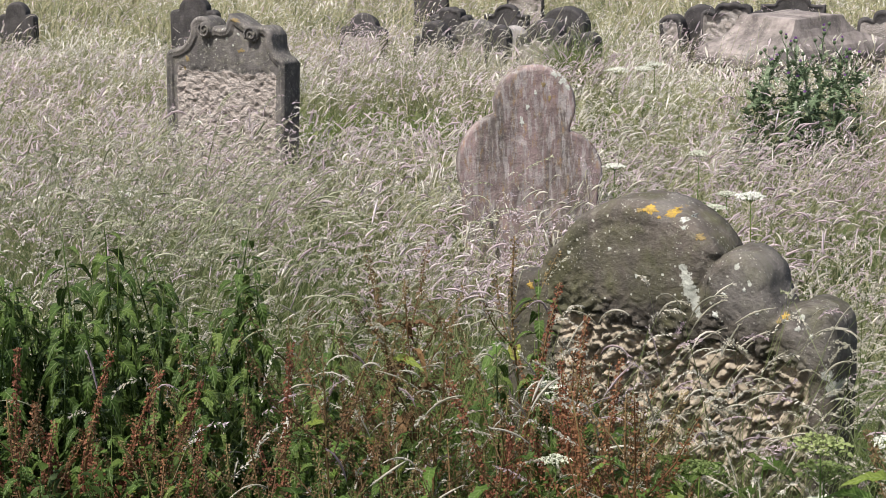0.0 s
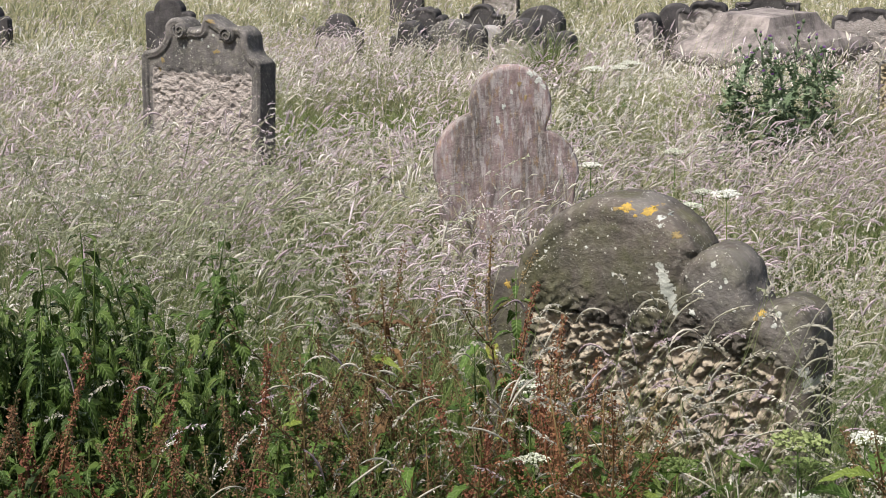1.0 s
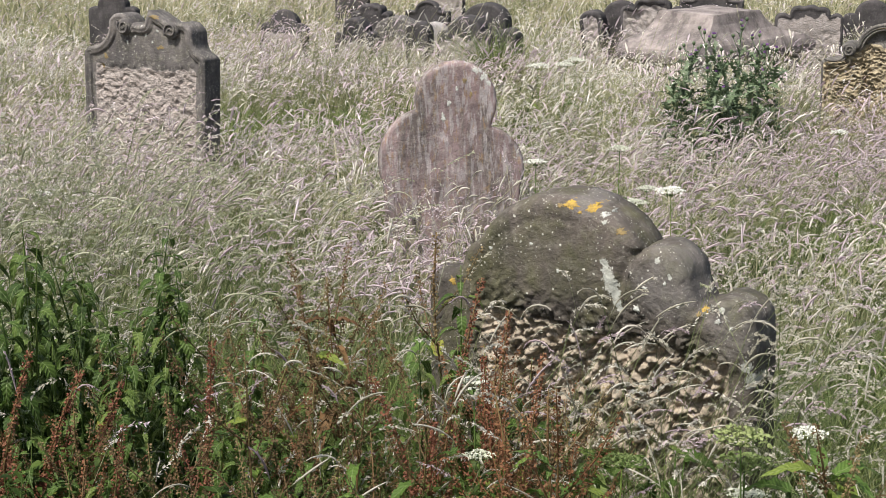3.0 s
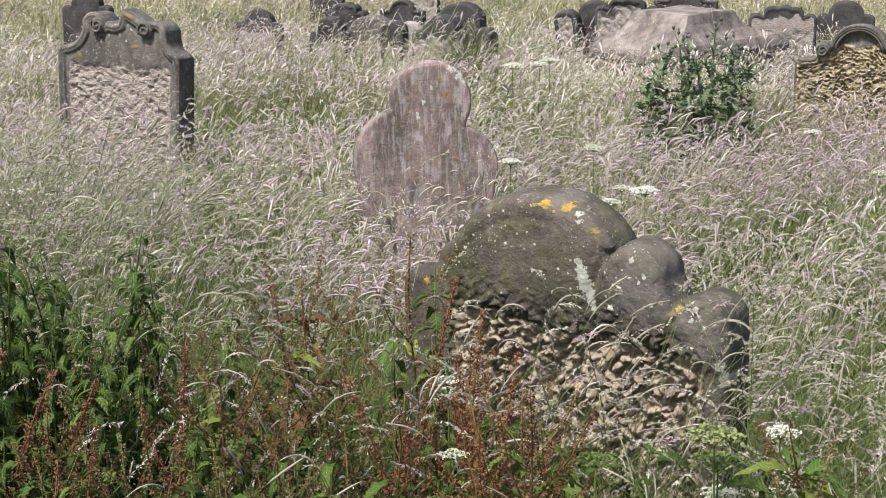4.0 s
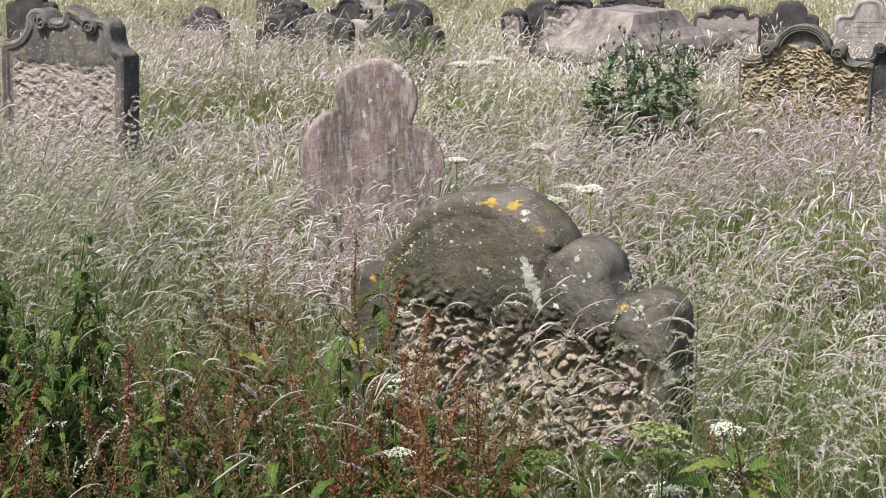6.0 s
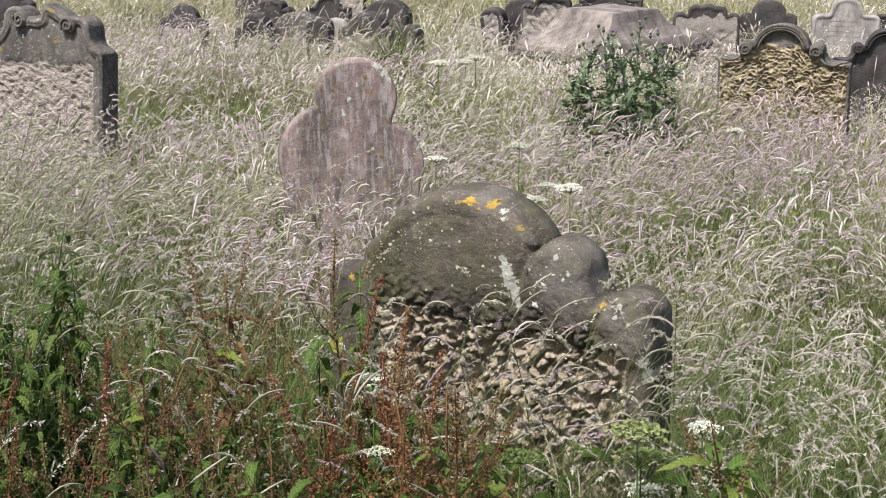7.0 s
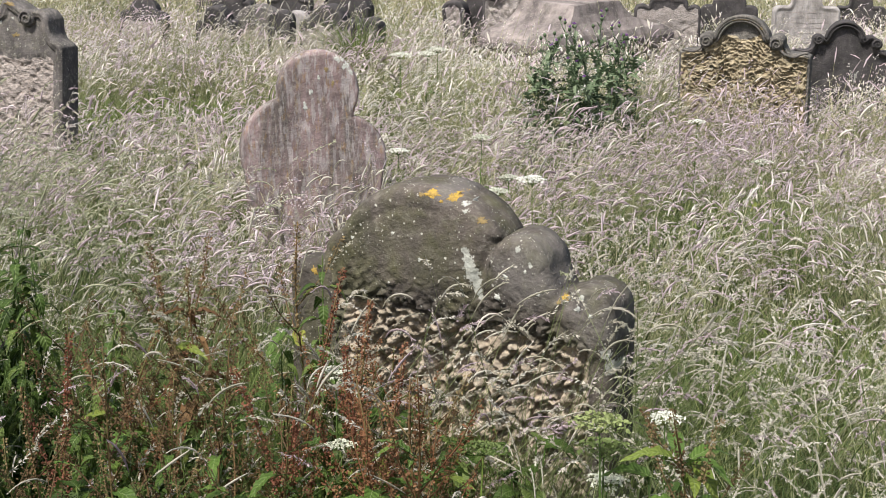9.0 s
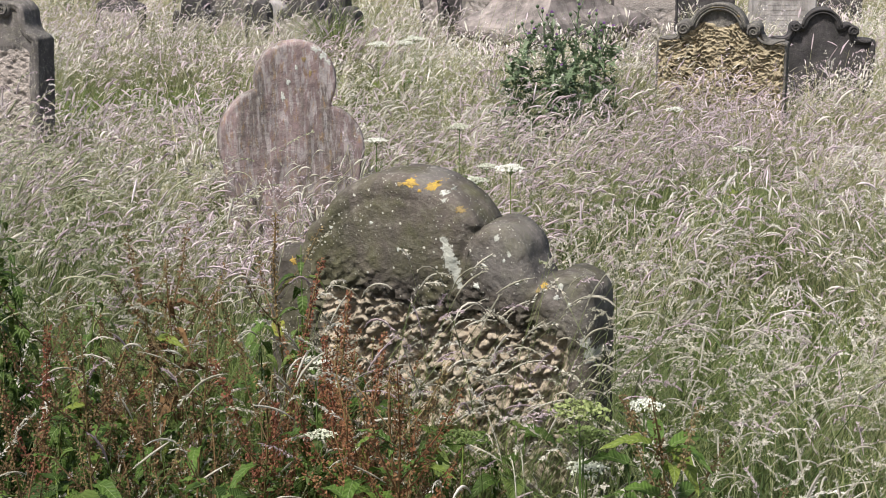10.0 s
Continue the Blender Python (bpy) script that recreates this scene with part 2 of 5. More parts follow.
def joined(pieces):
    """Joins (verts, faces) pieces into one pair."""
    vs, fs, k = [], [], 0
    for v, f in pieces:
        vs += [tuple(p) for p in v]
        fs += [tuple(i + k for i in q) for q in f]
        k += len(v)
    return vs, fs


def plain_mesh(name, vs, fs, mat, smooth=True):
    me = bpy.data.meshes.new(name)
    me.from_pydata([tuple(map(float, p)) for p in vs], [], [tuple(map(int, f)) for f in fs])
    me.materials.append(mat)
    if smooth:
        me.polygons.foreach_set("use_smooth", [True] * len(me.polygons))
    me.update()
    return me


def part(name, me, parent, label="", at=None):
    ob = new(name, me)
    ob.parent = parent
    if at is not None:
        ob.matrix_basis = at
    if label:
        ob["label"] = label
    return ob


def tube(points, radii, n=6):
    """A tapered tube along points, closed at both ends."""
    pts = [Vector(p) for p in points]
    vs, fs = [], []
    for i, p in enumerate(pts):
        d = (pts[min(i + 1, len(pts) - 1)] - pts[max(i - 1, 0)]).normalized()
        u = d.cross(Vector((0.31, 0.87, 0.38))).normalized()
        w = d.cross(u)
        for k in range(n):
            a = 2 * math.pi * k / n
            vs.append(p + radii[i] * (math.cos(a) * u + math.sin(a) * w))
    for i in range(len(pts) - 1):
        for k in range(n):
            fs.append((i * n + k, i * n + (k + 1) % n, (i + 1) * n + (k + 1) % n, (i + 1) * n + k))
    fs.append(tuple(range(n))[::-1])
    fs.append(tuple(range((len(pts) - 1) * n, len(pts) * n)))
    return vs, fs


# ---- ground ----
def ground_height(x, y):
    return 0.05 * np.sin(x * 0.7 + 0.4) * np.cos(y * 0.45) + 0.03 * np.sin(x * 1.9 + y * 1.3)


def make_ground():
    r = np.concatenate([[0.0], np.geomspace(0.5, 60, 90), np.geomspace(75, 3500, 14)])
    a = np.linspace(0, 2 * np.pi, 121)[:-1]
    R, A = np.meshgrid(r, a, indexing="ij")
    X, Y = R * np.sin(A), R * np.cos(A)
    Z = ground_height(X, Y) * np.clip((70 - R) / 30, 0, 1)
    V = np.stack([X, Y, Z], -1).reshape(-1, 3)
    i, j = np.meshgrid(np.arange(len(r) - 1), np.arange(120), indexing="ij")
    j2 = (j + 1) % 120
    Q = np.stack([i * 120 + j, (i + 1) * 120 + j, (i + 1) * 120 + j2, i * 120 + j2], -1)
    me = fast_mesh("ground", V, Q, M_SOIL)
    me.polygons.foreach_set("use_smooth", [True] * len(me.polygons))
    tagged(new("ground", me), "uneven churchyard soil under long grass", "ground", kind="structure")


make_ground()


# ---- headstones ----
def arc(cx, cz, rx, rz, a0, a1, n=14):
    return [(cx + rx * math.cos(radians(a0 + (a1 - a0) * k / n)), cz + rz * math.sin(radians(a0 + (a1 - a0) * k / n))) for k in range(n + 1)]


def resample(pts, n):
    p = np.array(pts + [pts[0]], float)
    s = np.concatenate([[0], np.cumsum(np.hypot(*np.diff(p, axis=0).T))])
    u = np.linspace(0, s[-1], n + 1)[:-1]
    return np.stack([np.interp(u, s, p[:, 0]), np.interp(u, s, p[:, 1])], 1)


def worley(x, z, cx, cz, seed):
    """Distances to the nearest and second nearest jittered cell points (1 is a cell), and the cell's own number."""
    gx, gz = x / cx, z / cz
    ix, iz = np.floor(gx).astype(int), np.floor(gz).astype(int)
    f1, f2, own = np.full(x.shape, 9.0), np.full(x.shape, 9.0), np.zeros(x.shape)
    for dx in (-1, 0, 1):
        for dz in (-1, 0, 1):
            a, b = ix + dx, iz + dz
            h1 = np.abs(np.sin(a * 127.1 + b * 311.7 + seed) * 43758.5453) % 1
            h2 = np.abs(np.sin(a * 269.5 + b * 183.3 + seed * 1.7) * 24634.6345) % 1
            d = np.hypot(a + h1 - gx, b + h2 - gz)
            f2 = np.minimum(f2, np.maximum(f1, d))
            own = np.where(d < f1, np.abs(np.sin(a * 71.3 + b * 157.9 + seed * 2.3) * 9341.77) % 1, own)
            f1 = np.minimum(f1, d)
    return f1, f2, own


def wobble(x, z, size, seed):
    v = 0
    for k in range(4):
        s = 2 ** k / size
        v = v + np.sin(x * s * 6.3 + seed * 1.3 + k + 1.7 * np.sin(z * s * 4.1 + seed)) * np.cos(z * s * 5.7 - seed + 1.3 * k + 1.4 * np.sin(x * s * 3.7)) / 2 ** k
    return v / 2


def smooth(a, b, x):
    t = np.clip((x - a) / (b - a), 0, 1)
    return t * t * (3 - 2 * t)


def blob(x, z, spots):
    v = np.zeros_like(x)
    for cx, cz, r in spots:
        v = np.maximum(v, 1.15 * np.exp(-((x - cx) ** 2 + (z - cz) ** 2) / (r * r)))
    return v


def slab(name, outline, middle, thick, mat, n=240, rings=40, edge=0.012, rim=0.0, rim_deep=0.01, rim_low=-1.0, pits=None, orange=(), white=(), raw_above=None, seed=1.0, rough=0.004, bulges=(), grooves=(), setback=None, worn=()):
    """An upright stone cut to an outline: worn face with its rim and flaked pits, rounded edges, plain back."""
    B = resample(outline, n)
    mid = np.array(middle)
    s = np.linspace(0, 1, rings + 1)[1:] ** 0.8
    G = mid + s[:, None, None] * (B - mid)[None]
    x, z = G[..., 0], G[..., 1]
    low = min(p[1] for p in outline)
    shown = B[B[:, 1] > low + 0.06]
    e = np.full(x.shape, 9.0)
    for bx, bz in shown:
        e = np.minimum(e, np.hypot(x - bx, z - bz))
    e[-1][:] = np.where(B[:, 1] > low + 0.06, 0, e[-1])
    y = np.zeros_like(x)
    y += np.where(e < edge, edge - np.sqrt(np.clip(edge ** 2 - (edge - e) ** 2, 0, None)), 0)
    inner = smooth(rim, rim + 0.012, e) if rim else smooth(0.0, 0.03, e)
    if rim:
        inner = np.maximum(inner, smooth(rim_low + 0.06, rim_low, z))
        y += rim_deep * inner
        y -= 0.5 * rim_deep * np.exp(-((e - rim * 0.45) / (rim * 0.22)) ** 2) * smooth(rim_low, rim_low + 0.06, z)
    eroded = np.zeros_like(x)
    if pits:
        W, Hh = pits["w"], pits["h"]
        wx, wz = x + 0.6 * W * wobble(x, z, W * 4.5, seed), z + 0.7 * Hh * wobble(z, x, Hh * 5.0, seed + 2)
        if pits.get("lumps") or pits.get("ridges"):  # the cells bend and swirl
            wx, wz = wx + 0.35 * W * np.sin(wz / Hh * 2.1 + 1.5 * np.sin(wx / W * 0.9)), wz + 0.35 * Hh * np.sin(wx / W * 2.3 + 1.3 * np.sin(wz / Hh * 0.8))
        f1, f2, own = worley(wx, wz, W, Hh, seed)
        g1, g2, own2 = worley(wx + 0.3 * W, wz * 1.1, W * 0.55, Hh * 0.5, seed + 4)
        crease = 1 - smooth(0.0, 0.30, f2 - f1)
        cave = smooth(0.06, 0.40, f2 - f1) * smooth(0.45, 0.75, own)
        small = smooth(0.05, 0.5, g2 - g1) * smooth(0.6, 0.8, own2)
        dome = np.clip(f1, 0, 1) ** 2
        hollow = 0.45 * crease + 0.9 * cave + 0.35 * small + 0.35 * dome
        if pits.get("lumps"):  # smooth plates with deep crescent gaps between, some grown together
            gap = 1 - smooth(0.06, 0.42, f2 - f1)
            gape = smooth(-0.55, -0.05, wobble(x * 1.1 + 3, z, W * 2.1, seed + 11))
            hollow = 1.0 * gap * gape + 0.75 * cave * smooth(0.6, 0.8, own) + 0.22 * dome + 0.25 * own2 * (1 - gap)
        if pits.get("ridges"):  # thin wavy ridges standing between scooped hollows
            hollow = smooth(0.10, 0.45, f2 - f1) * (0.35 + 0.65 * own)
        top = pits["top"] + pits.get("slope", 0.0) * x + 0.05 * wobble(x, z * 0, 0.35, seed + 5)
        m = smooth(0.0, pits.get("fade", 0.12), top - z) * inner * smooth(pits.get("inset", 0.02), pits.get("inset", 0.02) + (0.012 if pits.get("ridges") else 0.05), e)
        m = m * smooth(pits.get("left", -9.0), pits.get("left", -9.0) + 0.2, x + 0.03 * wobble(z, x, 0.2, seed))
        vary = 0.55 + 0.6 * wobble(x, z, 0.3, seed + 9)
        eroded = m * smooth(0.0, 0.1, pits.get("raw", pits["top"]) + pits.get("slope", 0.0) * x + 0.04 * wobble(x, z, 0.2, seed + 1) - z)
        y += m * (0.25 + 0.75 * eroded) * (pits["deep"] * hollow * np.clip(vary + 0.35, 0.35, 1.3) + pits.get("back", 0.006) + 0.012 * wobble(x, z, 0.16, seed + 6))
    if raw_above is not None:
        eroded = np.maximum(eroded, smooth(0.0, 0.1, raw_above + 0.06 * wobble(x, z, 0.3, seed) - z) * smooth(0.01, 0.05, e))
    y += rough * 0.5 * (wobble(x, z, 0.3, seed + 3) + 0.3 * wobble(x, z, 0.05, seed + 4)) * smooth(0, 0.02, e)
    for bx, bz, br, bh in bulges:
        y -= bh * np.clip(1 - ((x - bx) ** 2 + (z - bz) ** 2) / br ** 2, 0, 1) ** 2 * smooth(0.0, 0.02, e)
    for gx, gz, gr, a0, a1, gd in grooves:
        d, a = np.hypot(x - gx, z - gz), np.degrees(np.arctan2(z - gz, x - gx)) % 360
        y += gd * np.exp(-((d - gr) / 0.012) ** 2) * smooth(a0, a0 + 15, a) * smooth(a1, a1 - 15, a)
    if setback:
        y += setback[1] * smooth(setback[0], setback[0] - 0.014, x + 0.02 * wobble(z, x, 0.25, seed + 8))
    front = np.stack([x, y - thick / 2, z], -1)
    loops = [np.array([[mid[0], front[0, :, 1].mean(), mid[1]]]), front.reshape(-1, 3)]
    er = [np.array([eroded[0].mean()]), eroded.ravel()]
    last = front[-1]
    # over the top and sides to the back
    steps = [0.12, 0.35, 0.65, 0.9, 1.0]
    for k in steps:
        inset = edge * 0.8 if k == 1.0 else 0.0
        P = B + (mid - B) / np.linalg.norm(mid - B, axis=1)[:, None] * inset
        wob = rough * 0.8 * wobble(P[:, 0] * 1.3 + k, P[:, 1], 0.15, seed + 7)
        P = P + (mid - B) / np.linalg.norm(mid - B, axis=1)[:, None] * wob[:, None]
        yy = last[:, 1] + (thick / 2 - last[:, 1]) * k
        loops.append(np.stack([P[:, 0], yy, P[:, 1]], 1))
        er.append(np.zeros(n))
    for k in (0.75, 0.4):
        P = mid + (B - mid) * k
        loops.append(np.stack([P[:, 0], np.full(n, thick / 2 + 0.003), P[:, 1]], 1))
        er.append(np.zeros(n))
    V = np.concatenate(loops)
    rows = rings + len(steps) + 2
    i, j = np.meshgrid(np.arange(rows - 1), np.arange(n), indexing="ij")
    j2 = (j + 1) % n
    Q = np.stack([1 + i * n + j, 1 + i * n + j2, 1 + (i + 1) * n + j2, 1 + (i + 1) * n + j], -1).reshape(-1, 4)
    Q = Q[:, ::-1]
    caps = [(0, 1 + (k + 1) % n, 1 + k) for k in range(n)]
    me = plain_mesh(name, V, Q.tolist() + caps + [tuple(1 + (rows - 1) * n + k for k in range(n))], mat)
    fore = np.exp(-(np.clip(V[:, 1] + thick * 0.5, 0, None) / 0.12) ** 2)
    for key, val in (("eroded", np.concatenate(er)), ("worn", blob(V[:, 0], V[:, 2], worn)), ("orange", blob(V[:, 0], V[:, 2], orange) * fore), ("white", blob(V[:, 0], V[:, 2], white) * fore)):
        me.attributes.new(key, "FLOAT", "POINT").data.foreach_set("value", val.astype(np.float32))
    bm = bmesh.new()
    bm.from_mesh(me)
    bmesh.ops.recalc_face_normals(bm, faces=bm.faces)
    bm.to_mesh(me)
    bm.free()
    return me


def scroll(mat, r, deep, turns=1.6, flip=1):
    """A carved volute: a boss with a raised spiral roll on it."""
    pieces = []
    vs, fs, n = [], [], 24
    for k, (rr, yy) in enumerate(((0.02, -0.3), (0.55, -0.34), (0.93, -0.22), (1.0, 0.0), (1.0, 1.0))):
        vs += [(rr * r * math.cos(2 * math.pi * j / n), yy * deep, rr * r * math.sin(2 * math.pi * j / n)) for j in range(n)]
    for k in range(4):
        fs += [(k * n + j, k * n + (j + 1) % n, (k + 1) * n + (j + 1) % n, (k + 1) * n + j) for j in range(n)]
    pieces.append((vs, fs))
    pts = []
    for k in range(40):
        a = flip * 2 * math.pi * turns * k / 39
        rr = r * (0.12 + 0.78 * k / 39)
        pts.append((rr * math.cos(a), -0.36 * deep, rr * math.sin(a)))
    pieces.append(tube(pts, [r * (0.10 + 0.06 * k / 39) for k in range(40)], 6))
    v, f = joined(pieces)
    me = plain_mesh("scroll", v, f, mat)
    return me


def moulding(mat, pts, y, r):
    """A carved roll that follows the head of a stone."""
    v, f = tube([(p[0], y, p[1]) for p in pts], [r] * len(pts), 8)
    return plain_mesh("moulding", v, f, mat)


from mathutils.bvhtree import BVHTree


def lichen_material(name, a, b):
    n = Nodes(name)
    c = n.coords()
    col = n.mix(n.ramp(n.noise(c, 90.0, 6, 0.7), (0.38, 0.0), (0.62, 1.0)), a, b)
    return n.finish(col, 0.95, n.noise(c, 160.0, 5), 0.8, 0.003, spec=0.1)


M_LICHEN = lichen_material("orange_lichen", (0.24, 0.17, 0.06), (0.42, 0.28, 0.07))
M_OCHRE_LICHEN = lichen_material("ochre_lichen", (0.18, 0.14, 0.08), (0.28, 0.205, 0.09))
M_PALE_LICHEN = lichen_material("pale_lichen", (0.34, 0.34, 0.30), (0.56, 0.57, 0.53))


def lichen(stone, face, patches, mat, label, seed=1):
    """Crusty lichen patches that lie on a stone's face: x, z, half width, half height."""
    bm = bmesh.new()
    bm.from_mesh(face)
    tree = BVHTree.FromBMesh(bm)
    bm.free()
    rnd = random.Random(seed)
    for px, pz, rw, rh in patches:
        ph = [rnd.uniform(0, 6.28) for _ in range(6)]
        vs, fs, n = [], [], 44
        for ring, q in enumerate((0.0, 0.45, 0.8, 1.0)):
            for j in range(n):
                a = 2 * math.pi * j / n
                k = 1 + sum(0.16 * math.sin((2, 3, 5, 7, 11, 15)[m] * a + ph[m]) for m in range(6))
                x, z = px + rw * q * k * math.cos(a), pz + rh * q * k * math.sin(a)
                hit = tree.ray_cast(Vector((x, -0.5, z)), Vector((0, 1, 0)))[0]
                if hit is None:
                    hit = vs[-1] if vs else Vector((x, -0.05, z))
                    vs.append(Vector(hit))
                    continue
                vs.append(hit + Vector((0, -(0.0012 if ring < 3 else -0.001), 0)))
        for ring in range(3):
            fs += [(ring * n + j, ring * n + (j + 1) % n, (ring + 1) * n + (j + 1) % n, (ring + 1) * n + j) for j in range(n)]
        part("lichen_patch", plain_mesh("lichen_patch", vs, fs, mat), stone, label)


FOOT = []  # what grass keeps clear of: x, y, turn, half width, half depth


def headstone(x, y, turn, lean=0.0, tip=0.0, label="", w=0.4, t=0.1, z=0.0):
    ob = new("headstone")
    ob.matrix_basis = pose(x, y, z, lean, tip, turn)
    FOOT.append((x, y, radians(turn), w, t))
    return tagged(ob, label, "headstone", "churchyard headstones")


# big mossy stone in front: arched head, rolled shoulders, its left shoulder split away and set back
OUT_B = ([(-0.475, -0.3), (-0.48, 0.84)] + arc(-0.415, 0.86, 0.065, 0.06, 175, 75, 8) + [(-0.365, 0.93)] + arc(-0.300, 0.955, 0.055, 0.052, 180, 100, 6)
         + arc(0.022, 0.985, 0.275, 0.222, 160, 22, 30) + arc(0.322, 0.985, 0.100, 0.100, 130, 5, 12) + [(0.438, 0.950), (0.452, 0.926)]
         + arc(0.540, 0.885, 0.082, 0.074, 135, 0, 12) + [(0.628, 0.76), (0.632, -0.3)])
B_X, B_Y = 0.587, 4.764
hb = headstone(B_X, B_Y, -33, label="thick mossy sandstone headstone, arched top, deeply honeycombed face, yellow lichen", w=0.58, t=0.14)
hb_pits = {"w": 0.043, "h": 0.030, "top": 1.02, "raw": 0.875, "slope": -0.10, "deep": 0.050, "fade": 0.22, "inset": 0.05, "back": 0.012, "left": -0.34, "lumps": True}
# pale grey painted on the right shoulders and crown, where sky light falls
face_b = slab("slab", OUT_B, (0.05, 0.0), 0.20, STONE_B, n=640, rings=190, edge=0.036, pits=hb_pits, orange=[(0.062, 1.188, 0.012), (0.128, 1.182, 0.011), (0.475, 0.925, 0.009)],
              white=[(0.605, 0.78, 0.018), (0.622, 0.74, 0.022), (0.335, 1.05, 0.010), (0.375, 1.01, 0.009), (0.53, 0.932, 0.010)] + [(0.172 + 0.008 * k, 1.03 - 0.022 * k, (0.014, 0.018, 0.022, 0.024, 0.020, 0.016, 0.012)[k]) for k in range(7)], seed=2.0, rough=0.007,
              grooves=[(0.40, 0.93, 0.185, 118, 185, 0.007), (0.565, 0.83, 0.115, 115, 185, 0.008), (0.02, 0.87, 0.27, 70, 165, 0.003)],
              bulges=[(0.37, 0.94, 0.17, 0.010), (0.55, 0.83, 0.12, 0.010), (0.02, 1.0, 0.3, 0.014)], setback=(-0.275, 0.095), worn=[(0.37, 0.99, 0.12), (0.56, 0.87, 0.10), (0.10, 1.20, 0.05)])
part("slab", face_b, hb)
lichen(hb, face_b, [(0.062, 1.187, 0.021, 0.010), (0.128, 1.182, 0.017, 0.012), (0.094, 1.168, 0.007, 0.004), (-0.385, 0.885, 0.012, 0.012), (0.478, 0.925, 0.013, 0.010)], M_LICHEN, "yellow-orange lichen patch", 3)
lichen(hb, face_b, [(0.218, 1.122, 0.014, 0.010), (0.03, 1.182, 0.010, 0.006), (0.462, 0.912, 0.010, 0.006)], M_OCHRE_LICHEN, "ochre lichen patch", 9)
lichen(hb, face_b, [(0.166, 1.166, 0.012, 0.008), (0.170, 1.146, 0.007, 0.006), (-0.06, 1.06, 0.005, 0.005), (0.03, 0.99, 0.006, 0.006), (-0.20, 1.03, 0.006, 0.005), (0.30, 0.97, 0.007, 0.006), (0.36, 0.99, 0.005, 0.006), (0.40, 0.93, 0.008, 0.006), (0.52, 0.90, 0.009, 0.008), (0.56, 0.885, 0.006, 0.007), (0.275, 0.905, 0.009, 0.012)], M_PALE_LICHEN, "pale grey lichen patch", 4)

# tall grey stone with a scrolled head
OUT_L = ([(-0.50, -0.3), (-0.49, 1.02), (-0.465, 1.045)] + arc(-0.44, 1.20, 0.15, 0.15, -80, -12, 10) + arc(-0.215, 1.19, 0.08, 0.07, 165, 20, 10)
         + [(-0.125, 1.19)] + arc(-0.06, 1.26, 0.075, 0.07, 230, 300, 6) + [(0.01, 1.285), (0.06, 1.262), (0.13, 1.225)]
         + arc(0.245, 1.145, 0.085, 0.075, 140, 10, 10) + arc(0.42, 1.13, 0.09, 0.11, 190, 260, 8) + [(0.425, 1.0), (0.405, -0.3)])
hl = headstone(-1.31, 10.29, -30, lean=-2, label="tall grey sandstone headstone with scrolled head, flaking face", w=0.5, t=0.14)
face_l = slab("slab", OUT_L, (-0.03, 0.15), 0.17, STONE_L, n=500, rings=140, edge=0.012, rim=0.045, rim_deep=0.014,
              pits={"w": 0.034, "h": 0.021, "top": 0.99, "deep": 0.013, "fade": 0.10, "inset": 0.05, "back": 0.008}, seed=5.0)
part("slab", face_l, hl)
lichen(hl, face_l, [(0.06, 1.245, 0.035, 0.012), (0.09, 1.06, 0.028, 0.012), (-0.33, 0.99, 0.014, 0.02), (-0.36, 0.93, 0.01, 0.016)], M_OCHRE_LICHEN, "ochre lichen patch", 5)
lichen(hl, face_l, [(-0.02, 1.13, 0.010, 0.010), (0.07, 1.16, 0.010, 0.008), (-0.16, 1.08, 0.008, 0.012), (-0.04, 1.19, 0.008, 0.008), (-0.10, 1.12, 0.006, 0.006), (0.03, 1.09, 0.008, 0.007)], M_PALE_LICHEN, "white lichen spot", 6)
part("scroll", scroll(STONE_L, 0.052, 0.05, flip=-1), hl, at=pose(-0.17, -0.085, 1.18))
part("scroll", scroll(STONE_L, 0.052, 0.05), hl, at=pose(0.185, -0.085, 1.165))

part("moulding", moulding(STONE_L, [(-0.455, 1.02)] + arc(-0.425, 1.20, 0.17, 0.175, -85, -5, 14) + arc(-0.205, 1.19, 0.055, 0.05, 175, 75, 8), -0.080, 0.007), hl)
part("moulding", moulding(STONE_L, arc(0.225, 1.14, 0.07, 0.065, 120, 0, 10) + arc(0.40, 1.13, 0.10, 0.135, 185, 262, 8), -0.080, 0.008), hl)

# pink trefoil stone leaning back
OUT_M = (arc(-0.12, 0.70, 0.252, 0.27, 205, 105, 18) + arc(0.02, 1.00, 0.203, 0.20, 190, -25, 26)
         + arc(0.13, 0.665, 0.225, 0.215, 75, -25, 18) + [(0.31, -0.3), (-0.32, -0.3)])
hm = headstone(0.435, 8.09, 4, lean=-7, label="weathered pink sandstone trefoil headstone leaning in the grass", w=0.36, t=0.1, z=0.0)
face_m = slab("slab", OUT_M, (0.0, 0.33), 0.11, STONE_M, n=260, rings=44, edge=0.02, seed=8.0, rough=0.005)
part("slab", face_m, hm)
lichen(hm, face_m, [(0.125, 1.150, 0.026, 0.018), (0.158, 1.118, 0.020, 0.020), (0.182, 1.085, 0.012, 0.016), (0.02, 1.06, 0.008, 0.012), (-0.02, 0.99, 0.010, 0.016), (-0.05, 0.92, 0.012, 0.02)], M_PALE_LICHEN, "pale lilac-grey lichen patch", 7)
lichen(hm, face_m, [(0.06, 1.10, 0.010, 0.014), (0.09, 1.03, 0.008, 0.016)], M_OCHRE_LICHEN, "ochre lichen patch", 8)


